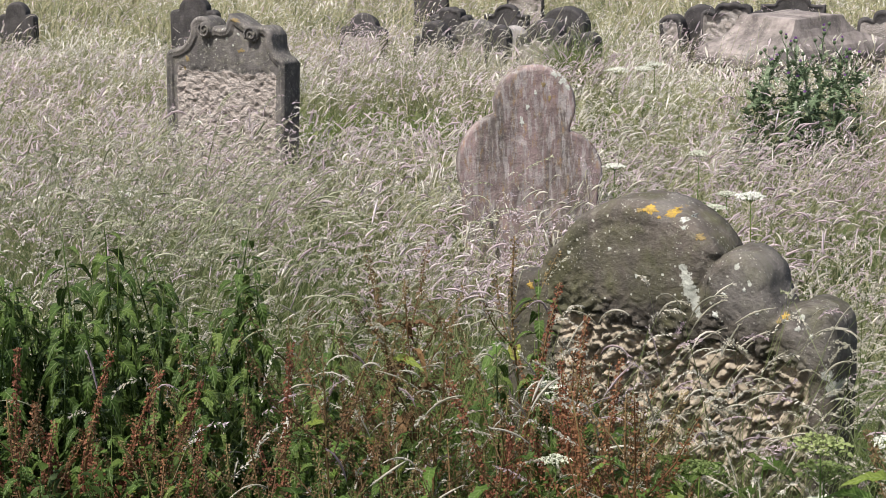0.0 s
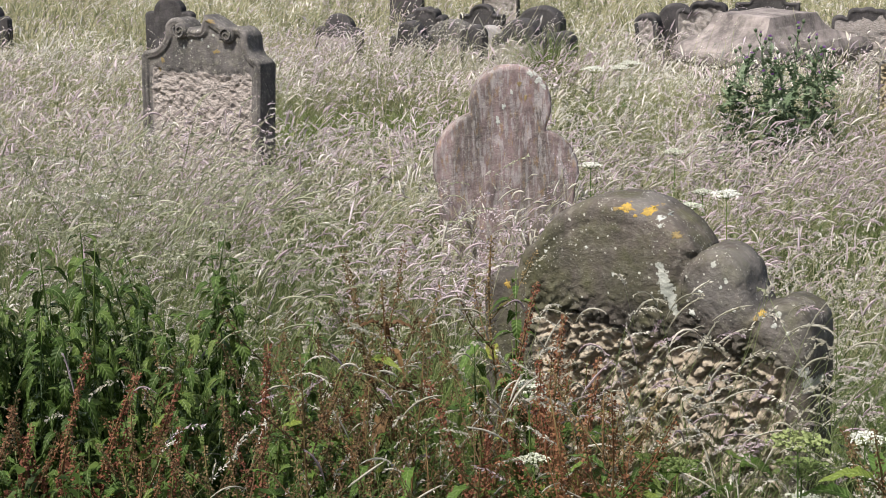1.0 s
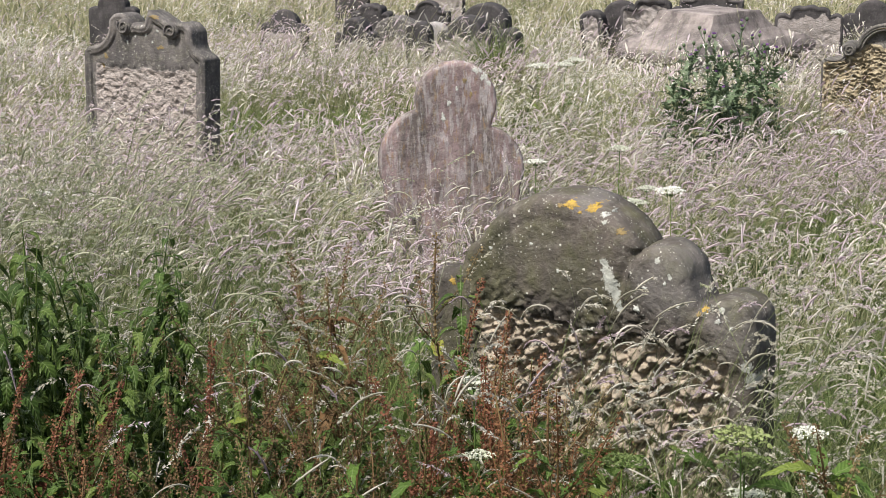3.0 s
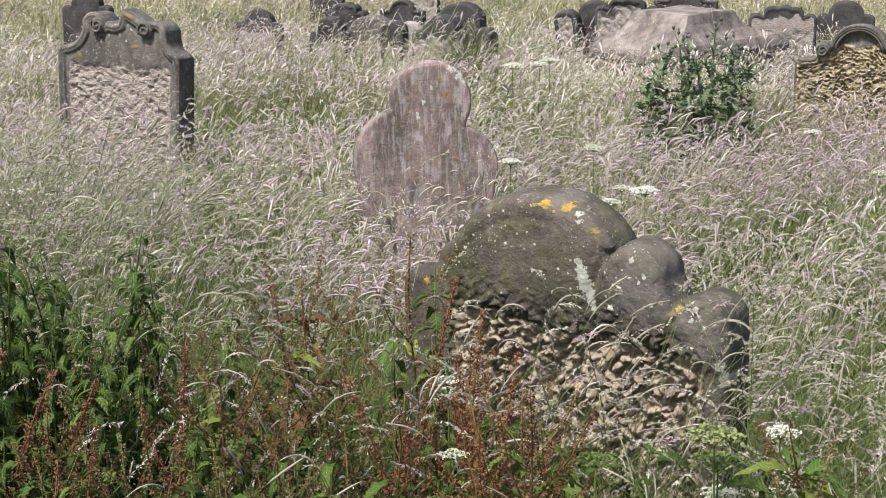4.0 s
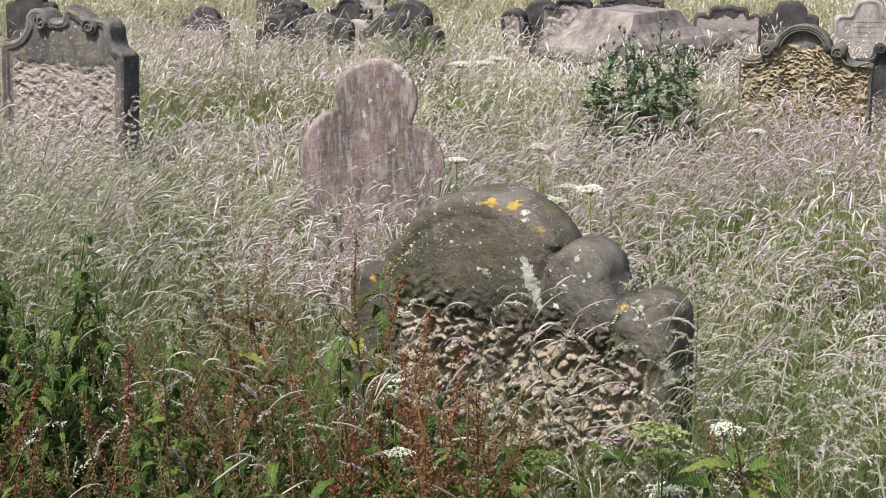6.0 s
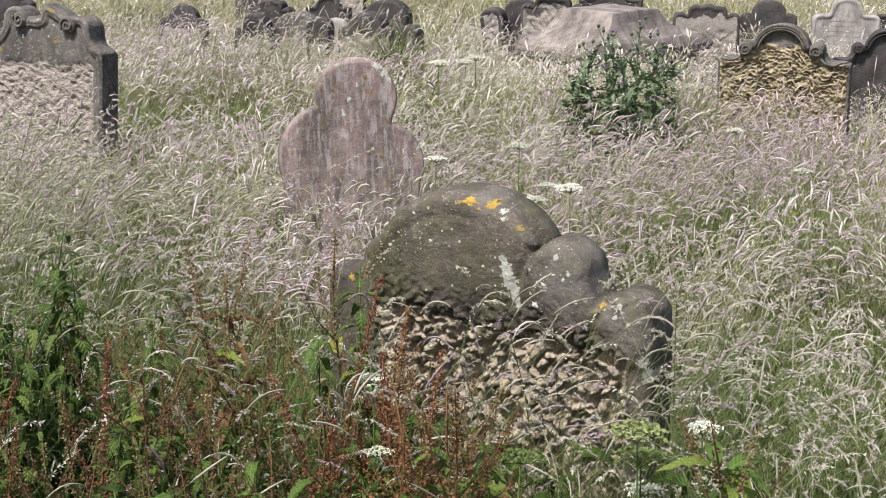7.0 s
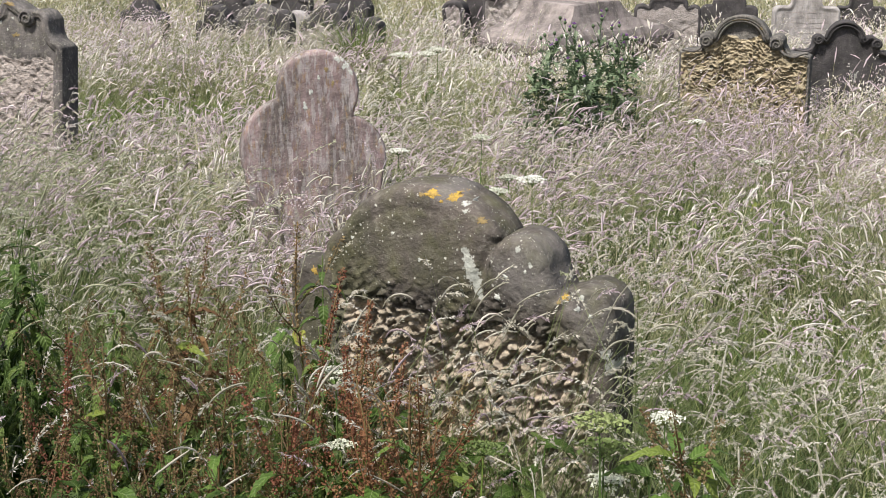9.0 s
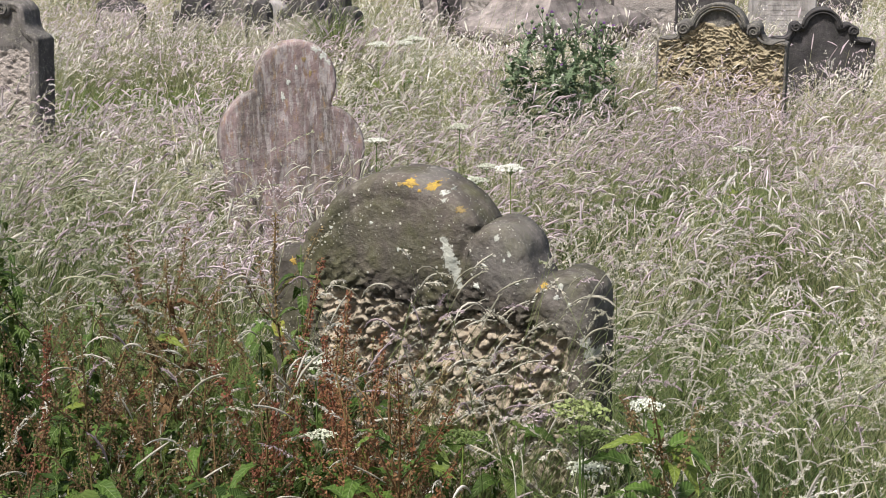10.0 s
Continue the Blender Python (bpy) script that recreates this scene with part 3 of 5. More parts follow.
# ochre stone with deeply eaten face, arch between scrolls
def arch_outline(w, base, top, arch_w, shift=0.0):
    c = shift
    zc = base + 0.06
    return ([(-w, -0.3), (-w, base)] + [(-w + 0.05, base + 0.015)] + arc(-w + 0.12, base + 0.09, 0.07, 0.075, 255, 300, 4)
            + arc(c - arch_w - 0.045, zc + 0.03, 0.05, 0.05, 200, 60, 8) + arc(c, zc, arch_w, top - zc, 165, 15, 22)
            + arc(c + arch_w + 0.045, zc + 0.03, 0.05, 0.05, 120, -20, 8) + arc(w - 0.12, base + 0.09, 0.07, 0.075, 240, 285, 4)
            + [(w - 0.05, base + 0.015), (w, base), (w, -0.3)])


hr = headstone(3.60, 11.24, -25, label="ochre sandstone headstone with arched scrolled head and deeply eaten face", w=0.46, t=0.13)
face_r = slab("slab", arch_outline(0.455, 0.80, 1.062, 0.20, -0.02), (0.0, 0.1), 0.19, STONE_R, n=460, rings=140, edge=0.014, rim=0.040, rim_deep=0.030, rim_low=0.84,
              pits={"w": 0.042, "h": 0.024, "top": 0.955, "raw": 1.0, "deep": 0.040, "fade": 0.05, "inset": 0.012, "back": -0.018, "ridges": True}, seed=11.0)
part("slab", face_r, hr)
part("scroll", scroll(STONE_R, 0.047, 0.05, flip=-1), hr, at=pose(-0.262, -0.095, 0.885))
part("scroll", scroll(STONE_R, 0.047, 0.05), hr, at=pose(0.222, -0.095, 0.880))
for r_, y_ in ((0.190, 0.013), (0.158, 0.007)):
    part("moulding", moulding(STONE_R, arc(-0.02, 0.87, r_, r_, 172, 8, 26), -0.098, y_), hr)
part("moulding", moulding(STONE_R, arc(0.335, 0.895, 0.10, 0.10, 200, 285, 14) + [(0.40, 0.82), (0.44, 0.825)], -0.096, 0.010), hr)
part("moulding", moulding(STONE_R, arc(-0.365, 0.895, 0.09, 0.09, 340, 255, 12) + [(-0.43, 0.815)], -0.096, 0.009), hr)
lichen(hr, face_r, [(-0.02, 1.035, 0.05, 0.008), (0.12, 0.985, 0.02, 0.012)], M_OCHRE_LICHEN, "ochre lichen patch", 21)

# its neighbour, dark arch with scrolls
hr2 = headstone(4.82, 12.56, -14, label="dark sandstone headstone with scrolled arch, sunk in grass", w=0.46, t=0.12)
part("slab", slab("slab", arch_outline(0.42, 0.64, 0.895, 0.155), (0.0, 0.35), 0.14, STONE_DARK, n=260, rings=50, edge=0.012, rim=0.035, rim_deep=0.022, seed=13.0), hr2)
for sx_, fl_ in ((-0.205, -1), (0.245, 1)):
    part("scroll", scroll(STONE_DARK, 0.042, 0.05, flip=fl_), hr2, at=pose(sx_, -0.075, 0.745 if sx_ < 0 else 0.715))
for r_, y_ in ((0.150, 0.011), (0.126, 0.006)):
    part("moulding", moulding(STONE_DARK, arc(0.0, 0.73, r_, r_, 172, 8, 24), -0.074, y_), hr2)
part("moulding", moulding(STONE_DARK, arc(0.335, 0.715, 0.085, 0.085, 195, 290, 14) + [(0.39, 0.655)], -0.072, 0.010), hr2)
part("moulding", moulding(STONE_DARK, arc(-0.31, 0.735, 0.085, 0.085, 345, 250, 14) + [(-0.39, 0.665)], -0.072, 0.010), hr2)


def small_stone(x, y, turn, w, top, style, mat, label, thick=0.12, lean=0.0, tip=0.0, raw=None, seed=1.0, carved=False):
    """The lesser stones further off; style names the cut of the head."""
    h = w * 0.5
    if style == "round":
        out = [(-h, -0.3), (-h, top - h * 0.8)] + arc(0, top - h * 0.8, h, h * 0.8, 175, 5, 20) + [(h, top - h * 0.8), (h, -0.3)]
    elif style == "hump":
        out = ([(-h, -0.3), (-h, top - 0.19)] + arc(-h * 0.72, top - 0.19, h * 0.28, 0.05, 180, 60, 6) + arc(0, top - 0.16, h * 0.62, 0.16, 165, 15, 18)
               + arc(h * 0.72, top - 0.19, h * 0.28, 0.05, 120, 0, 6) + [(h, -0.3)])
    elif style == "scallop":
        out = ([(-h, -0.3), (-h, top - 0.13)] + arc(-h * 0.78, top - 0.13, h * 0.22, 0.06, 180, 30, 8) + arc(-h * 0.3, top - 0.07, h * 0.26, 0.07, 200, 60, 8)
               + arc(0.06 * h, top - 0.04, h * 0.2, 0.05, 130, 40, 6) + arc(h * 0.38, top - 0.07, h * 0.24, 0.06, 120, -20, 8)
               + arc(h * 0.8, top - 0.13, h * 0.2, 0.06, 150, 0, 8) + [(h, -0.3)])
    elif style == "shouldered":
        out = [(-h, -0.3), (-h, top - 0.12), (-h * 0.62, top - 0.12)] + arc(0, top - 0.12, h * 0.55, 0.12, 178, 2, 14) + [(h * 0.62, top - 0.12), (h, top - 0.12), (h, -0.3)]
    else:
        out = ([(-h, -0.3), (-h, top - 0.2), (-h * 0.9, top - 0.17)] + arc(-h * 0.62, top - 0.05, h * 0.3, 0.12, 250, 300, 5) + [(-h * 0.4, top - 0.05)]
               + arc(0, top - 0.06, h * 0.36, 0.06, 170, 10, 10) + [(h * 0.4, top - 0.05)] + arc(h * 0.62, top - 0.05, h * 0.3, 0.12, 240, 290, 5) + [(h * 0.9, top - 0.17), (h, top - 0.2), (h, -0.3)])
    ob = headstone(x, y, turn, lean, tip, label, w=h, t=thick / 2 + 0.03)
    part("slab", slab("slab", out, (0, top * 0.42), thick, mat, n=140, rings=20, edge=0.014, rim=0.03 if style in ("ogee", "scallop", "shouldered") else 0.0, raw_above=raw, seed=seed,
                      pits={"w": 0.05, "h": 0.034, "top": top - (0.02 if carved else 0.2), "deep": 0.035 if carved else 0.015, "fade": 0.05, "inset": 0.02} if raw or carved else None), ob)
    return ob


small_stone(0.97, 15.66, -30, 0.57, 0.76, "hump", STONE_DARK, "dark humped headstone with pinkish flaked face", thick=0.2, raw=0.58, seed=3.1)
small_stone(1.32, 15.30, -30, 0.22, 0.67, "round", STONE_DARK, "small round-topped dark stone beside a bigger one", thick=0.2, seed=3.4)
small_stone(-0.08, 16.50, -25, 0.40, 0.68, "hump", STONE_DARK, "dark humped headstone among tufted grass", thick=0.22, raw=0.42, seed=4.2)
small_stone(0.08, 17.20, -25, 0.44, 0.75, "scallop", STONE_DARK, "sooty scalloped headstone among others", thick=0.16, seed=4.9)
small_stone(0.33, 16.70, -25, 0.46, 0.67, "round", STONE_L, "low brown rounded headstone", thick=0.2, raw=0.3, seed=5.6)
small_stone(0.53, 16.2, -25, 0.24, 0.66, "round", STONE_DARK, "narrow round-topped brown stone", thick=0.16, raw=0.3, seed=5.9)
small_stone(0.72, 19.0, -20, 0.52, 0.64, "shouldered", STONE_DARK, "sooty shouldered headstone further back", seed=6.3)
small_stone(-0.88, 17.48, -20, 0.50, 0.68, "hump", STONE_DARK, "leaning brown weathered headstone half sunk in grass", thick=0.16, lean=-14, raw=0.38, seed=7.7)
small_stone(-2.62, 17.6, -20, 0.55, 0.86, "hump", STONE_DARK, "sooty headstone behind a taller grey one", seed=8.1)
small_stone(-4.95, 19.4, -15, 0.45, 0.68, "hump", STONE_DARK, "dark headstone at the edge of the grass", seed=8.9)
small_stone(-0.16, 22.0, -15, 0.45, 0.62, "round", STONE_DARK, "round-topped dark headstone far back", seed=9.5)
small_stone(1.22, 16.6, -25, 0.46, 0.80, "round", STONE_DARK, "bigger dark round-headed stone behind a humped one", thick=0.2, seed=3.8)
small_stone(1.10, 22.5, -15, 0.5, 0.62, "ogee", STONE_DARK, "pale flaked headstone far back", raw=0.5, seed=9.9)
small_stone(0.62, 16.9, -25, 0.30, 0.60, "round", STONE_PALE, "small pale leaning stone among dark ones", thick=0.12, tip=12, seed=20.3)
small_stone(2.58, 16.72, -12, 0.34, 0.80, "round", STONE_DARK, "sooty round-headed stone beside carved fragments", thick=0.14, seed=10.4)
small_stone(2.84, 16.4, -20, 0.62, 0.84, "scallop", STONE_DARK, "pale carved scalloped headstone with black crust", raw=0.78, seed=12.2, carved=True)
small_stone(2.36, 16.6, -30, 0.24, 0.72, "round", STONE_DARK, "black crusted fragment of a headstone", thick=0.16, tip=-8, seed=12.9, carved=True)
small_stone(4.1, 19.6, -15, 0.75, 0.68, "shouldered", STONE_DARK, "black-crusted headstone behind the tomb", seed=13.5)
small_stone(4.36, 16.2, -15, 0.66, 0.77, "scallop", STONE_DARK, "pale headstone with black scalloped top", raw=0.71, seed=14.4)
small_stone(5.30, 17.2, -20, 0.60, 0.74, "hump", STONE_DARK, "dark arched headstone with rolled shoulders", seed=15.8)
hp = small_stone(5.72, 16.0, -12, 0.66, 0.86, "ogee", STONE_PALE, "tall pale headstone with worn lines of writing", thick=0.12, seed=16.6)
for k in range(7):
    half = (0.20, 0.15, 0.22, 0.18, 0.23, 0.13, 0.21)[k]
    v, f = tube([(-half, -0.047, 0.63 - 0.05 * k), (0, -0.047, 0.63 - 0.05 * k), (half, -0.047, 0.63 - 0.05 * k)], [0.005] * 3, 4)
    part("inscription_line", plain_mesh("inscription_line", v, f, STONE_TOMB, False), hp, "worn line of cut writing")
small_stone(6.95, 17.7, -15, 0.55, 0.70, "ogee", STONE_DARK, "dark headstone with shaped head", seed=17.3)


# ---- coped tomb ----
def tomb():
    ob = new("chest_tomb")
    ob.matrix_basis = pose(3.29, 15.75, 0.0, 0, -1, 38)
    FOOT.append((3.29, 15.75, radians(40), 0.78, 0.52))
    # base slab
    def loft(secs, name, label=""):
        vs, fs = [], []
        for (hx, hy, z, sh) in secs:
            n = 0
            for sx, sy in ((-1, -1), (1, -1), (1, 1), (-1, 1)):
                m = 8
                for k in range(m):
                    nx, ny = ((-1, -1), (1, -1), (1, 1), (-1, 1))[(((-1, -1), (1, -1), (1, 1), (-1, 1)).index((sx, sy)) + 1) % 4]
                    f = k / m
                    px, py = hx * (sx + (nx - sx) * f) + sh, hy * (sy + (ny - sy) * f)
                    vs.append((px, py, z + 0.006 * math.sin(px * 9 + py * 5 + z * 20)))
                    n += 1
        for i in range(len(secs) - 1):
            fs += [(i * 32 + j, i * 32 + (j + 1) % 32, (i + 1) * 32 + (j + 1) % 32, (i + 1) * 32 + j) for j in range(32)]
        fs.append(tuple(range(32))[::-1])
        fs.append(tuple(range((len(secs) - 1) * 32, len(secs) * 32)))
        me = plain_mesh(name, vs, fs, STONE_TOMB, smooth=False)
        return part(name, me, ob, label)
    loft([(0.66, 0.42, -0.2, 0), (0.66, 0.42, 0.33, 0), (0.64, 0.41, 0.345, 0)], "base_slab")
    loft([(0.84, 0.49, 0.345, 0.10), (0.865, 0.51, 0.36, 0.10), (0.87, 0.515, 0.42, 0.10), (0.84, 0.50, 0.47, 0.09), (0.76, 0.48, 0.515, 0.07), (0.61, 0.44, 0.555, 0.03), (0.47, 0.395, 0.61, 0), (0.39, 0.36, 0.685, 0), (0.345, 0.335, 0.765, 0), (0.335, 0.328, 0.778, 0), (0.32, 0.315, 0.78, 0)], "coped_lid", "pale hipped stone lid with flat ridge")
    tagged(ob, "low stone chest tomb with swept hipped lid", "tomb")


tomb()


# ---- weeds: docks, nettles, thistles, white umbels ----
def leaf_mesh(name, mat, length, width, teeth=0, fold=0.25, droop=0.4, wave=0.0, n=9, heart=0.15):
    """A leaf lying along +x from its stalk: folded midrib, drooping tip, toothed or waved edge."""
    vs, fs = [], []
    for i in range(n + 1):
        s = i / n
        w = width * 0.5 * (math.sin(math.pi * min(1.0, heart + (1 - heart) * s)) ** 0.75) * (1 - 0.25 * s)
        if i == n:
            w = 0.0008
        if teeth and 0 < i < n:
            w *= 1.14 if i % 2 else 0.86
        x = length * (s - 0.12 * droop * s * s)
        z = -length * droop * s * s + length * 0.08 * math.sin(3.0 * s)
        z += wave * length * math.sin(i * 2.1) * 0.5
        up = fold * w
        for q in (-1.0, 0.0, 1.0):
            zz = z + up * abs(q) + (wave * length * math.sin(i * 2.6 + q * 2) * abs(q))
            vs.append((x - 0.10 * abs(q) * w, q * w, zz))
    for i in range(n):
        for q in range(2):
            a = i * 3 + q
            fs.append((a, a + 1, a + 4, a + 3))
    vs2, fs2 = tube([(-length * 0.22, 0, -length * 0.02), (0, 0, -0.001), (length * 0.5, 0, -length * droop * 0.22)], [0.0016, 0.0018, 0.0006], 4)
    v, f = joined([(vs, fs), (vs2, fs2)])
    return plain_mesh(name, v, f, mat)


def flakes(centres, dirs, length, width, rnd):
    """Little pointed scales: one bent quad each."""
    vs, fs = [], []
    for c, d in zip(centres, dirs):
        d = d.normalized()
        s = d.cross(Vector((rnd.uniform(-1, 1), rnd.uniform(-1, 1), rnd.uniform(-1, 1)))).normalized()
        L, W = length * rnd.uniform(0.7, 1.3), width * rnd.uniform(0.7, 1.3)
        k = len(vs)
        vs += [c, c + d * L * 0.5 + s * W * 0.5, c + d * L, c + d * L * 0.5 - s * W * 0.5]
        fs.append((k, k + 1, k + 2, k + 3))
    return vs, fs


NETTLE_LEAVES = [leaf_mesh("leaf", M_NETTLE, L, W, teeth=1, droop=dr, n=13, heart=0.22) for L, W, dr in ((0.078, 0.038, 0.85), (0.060, 0.029, 0.7), (0.038, 0.018, 0.4))]
DOCK_LEAVES = [leaf_mesh("leaf", M_DOCKLEAF, L, W, droop=dr, wave=0.035, n=10, heart=0.12, fold=0.35) for L, W, dr in ((0.17, 0.06, 0.5), (0.12, 0.04, 0.6), (0.08, 0.022, 0.3))]
BROAD_LEAVES = [leaf_mesh("leaf", M_NETTLE, L, W, droop=dr, wave=0.02, n=10, heart=0.3, fold=0.2) for L, W, dr in ((0.13, 0.085, 0.5), (0.10, 0.062, 0.6))]

BRIGHT_LEAVES = [leaf_mesh("leaf", M_DOCKLEAF, L, W, droop=dr, wave=0.03, n=10, heart=0.15, fold=0.3) for L, W, dr in ((0.16, 0.055, 0.35), (0.12, 0.045, 0.45))]


def nettle(h, seed, label, leaves=NETTLE_LEAVES):
    rnd = random.Random(seed)
    ob = tagged(new("nettle"), label, "nettle", "nettle bed")
    bend = rnd.uniform(-0.12, 0.12)
    def at_h(s):
        return Vector((bend * h * s * s, 0.4 * bend * h * s, h * s))
    v, f = tube([at_h(s) for s in (0, 0.3, 0.6, 0.85, 1.0)], [0.004, 0.0036, 0.003, 0.0022, 0.001], 5)
    part("stem", plain_mesh("stem", v, f, M_NETTLE), ob)
    s, turn = 0.42, rnd.uniform(0, 90)
    while s < 1.0:
        big = leaves[0] if s < 0.78 else leaves[1] if s < 0.93 else leaves[-1]
        for side in (0, 180):
            p = at_h(s)
            m = pose(p.x, p.y, p.z, rnd.uniform(-18, 18), rnd.uniform(-5, 48) * (1.15 - 0.8 * max(0.0, s - 0.6)), turn + side + rnd.uniform(-15, 15)) @ pose(0.02, 0, 0)
            part("leaf", big, ob, at=m)
        if 0.5 < s < 0.9 and rnd.random() < 0.7:  # hanging strings of seed
            p, a0 = at_h(s), radians(turn + rnd.uniform(40, 140))
            o = Vector((math.cos(a0), math.sin(a0), 0))
            ln = rnd.uniform(0.03, 0.06)
            cs = [p + o * 0.012 * u + o * ln * 0.5 * u + Vector((0, 0, 0.008 - ln * u * u)) for u in (rnd.random() for _ in range(22))]
            v, f = joined([tube([p, p + o * (0.012 + ln * 0.25), p + o * (0.012 + ln * 0.5) + Vector((0, 0, -ln))], [0.0008] * 3, 3), flakes(cs, [Vector((rnd.gauss(0, 1), rnd.gauss(0, 1), rnd.gauss(-0.5, 1))) for _ in cs], 0.006, 0.005, rnd)])
            part("seed_string", plain_mesh("seed_string", v, f, M_THISTLE, False), ob, "hanging string of pale green nettle seed")
        s += 0.058 * rnd.uniform(0.85, 1.15) * (0.75 if s > 0.8 else 1)
        turn += 90
    return ob


def dock(h, seed, label, ripe=1.0, leaf_n=6, seedmat=None, leaves=None):
    """A seeding dock: ribbed stem, upright branches packed with rusty seed, narrow waved leaves."""
    rnd = random.Random(seed)
    ob = tagged(new("dock"), label, "dock plant", "seeding docks")
    lean = Vector((rnd.uniform(-0.22, 0.22), rnd.uniform(-0.12, 0.12), 0))
    def at_h(s):
        return lean * h * s * s + Vector((0.01 * math.sin(s * 9 + seed), 0.01 * math.cos(s * 7), h * s))
    v, f = tube([at_h(k / 8) for k in range(9)], [0.0055 - 0.0042 * k / 8 for k in range(9)], 6)
    part("stem", plain_mesh("stem", v, f, M_DOCKSTEM), ob)
    spikes = [(at_h(0.62), at_h(0.8), at_h(1.0))]
    for k in range(rnd.randint(7, 10)):
        s = 0.40 + 0.45 * k / 9 + rnd.uniform(-0.03, 0.03)
        a = k * 2.4 + rnd.uniform(-0.4, 0.4)
        ln = h * rnd.uniform(0.14, 0.30) * (1.15 - 0.6 * (s - 0.45))
        b = at_h(s)
        o = Vector((math.cos(a), math.sin(a), 0))
        spikes.append((b, b + o * ln * 0.45 + Vector((0, 0, ln * 0.5)), b + o * ln * 0.7 + Vector((0, 0, ln))))
    for p0, p1, p2 in spikes:
        pieces = [tube([p0, p1, p2], [0.002, 0.0016, 0.0007], 4)]
        ln = (p2 - p0).length
        whorls = max(6, int(ln / 0.014))
        for w in range(whorls):
            u = (w + 0.6) / whorls
            if u < 0.12 or (u < 0.55 and rnd.random() < 0.25):
                continue
            c = p0.lerp(p1, u * 2) if u < 0.5 else p1.lerp(p2, u * 2 - 1)
            cnt = int((9 if u < 0.7 else 6) * ripe) + 2
            cs, ds = [], []
            for j in range(cnt):
                a = rnd.uniform(0, 6.283)
                d = Vector((math.cos(a), math.sin(a), rnd.uniform(-0.9, 0.5)))
                cs.append(c + d * rnd.uniform(0.001, 0.006 + 0.006 * (1 - u)) + Vector((0, 0, rnd.uniform(-0.005, 0.005))))
                ds.append(d)
            pieces.append(flakes(cs, ds, 0.0075, 0.0062, rnd))
        v, f = joined(pieces)
        part("seed_head", plain_mesh("seed_head", v, f, seedmat or M_DOCKSEED, False), ob)
    for k in range(leaf_n):
        s = 0.30 + 0.07 * k
        p = at_h(min(s, 0.85))
        part("leaf", (leaves or DOCK_LEAVES)[0 if s < 0.6 else 1 if s < 0.76 else 2], ob,
             at=pose(p.x, p.y, p.z, rnd.uniform(-20, 20), rnd.uniform(-40, -5), k * 137 + rnd.uniform(-20, 20)) @ pose(0.025, 0, 0))
    return ob


def thistle(h, seed, label, flowers=3):
    rnd = random.Random(seed)
    ob = tagged(new("thistle"), label, "thistle", "thistle clump")
    lean = Vector((rnd.uniform(-0.3, 0.3), rnd.uniform(-0.2, 0.2), 0))
    def at_h(s):
        return lean * h * s * s + Vector((0, 0, h * s))
    v, f = tube([at_h(k / 6) for k in range(7)], [0.007 - 0.005 * k / 6 for k in range(7)], 6)
    part("stem", plain_mesh("stem", v, f, M_THISTLE), ob)
    for k in range(46):
        s = 0.08 + 0.0188 * k + rnd.uniform(-0.02, 0.02)
        a = k * 2.4
        ln = (0.27 - 0.16 * s) * rnd.uniform(0.5, 1.5)
        vs, fs, n = [], [], 12
        for i in range(n + 1):
            u = i / n
            w = ln * 0.085 * math.sin(math.pi * min(1, 0.12 + 0.88 * u)) * (1.8 if i % 2 else 0.3)
            x, z = ln * u * 0.85, ln * (0.45 * u - 0.55 * u * u)
            vs += [(x + (0.02 * w if i % 2 else 0), w, z + (0.35 * w if i % 2 else 0)), (x, 0, z), (x, -w, z + (0.35 * w if i % 2 else 0))]
        for i in range(n):
            b = i * 3
            fs += [(b, b + 1, b + 4, b + 3), (b + 1, b + 2, b + 5, b + 4)]
        p = at_h(s)
        part("leaf", plain_mesh("leaf", vs, fs, M_THISTLE, False), ob, at=pose(p.x, p.y, p.z, rnd.uniform(-35, 35), rnd.uniform(-70, 25), math.degrees(a) + rnd.uniform(-40, 40)))
    for k in range(flowers):
        a = k * 2.1 + seed
        b = at_h(0.82 + 0.05 * k)
        top = b + Vector((math.cos(a) * 0.05, math.sin(a) * 0.05, 0.09)) if k else at_h(1.03)
        v, f = tube([b, b.lerp(top, 0.6) + Vector((0, 0, -0.01)), top], [0.003, 0.0026, 0.003], 5)
        part("branch", plain_mesh("branch", v, f, M_THISTLE), ob)
        v, f = tube([top + Vector((0, 0, z)) for z in (-0.004, 0.004, 0.014, 0.022)], [0.003, 0.011, 0.011, 0.006], 8)
        bud = part("flower_head", plain_mesh("flower_head", v, f, M_THISTLE), ob, "spiny green flower bud")
        if (k + seed) % 2 == 0:
            cs = [top + Vector((0, 0, 0.018))] * 26
            ds = [Vector((rnd.gauss(0, 0.45), rnd.gauss(0, 0.45), 1)) for _ in cs]
            v, f = flakes(cs, ds, 0.02, 0.0035, rnd)
            part("petal_tuft", plain_mesh("petal_tuft", v, f, M_PURPLE, False), bud, "purple thistle petals")
    return ob


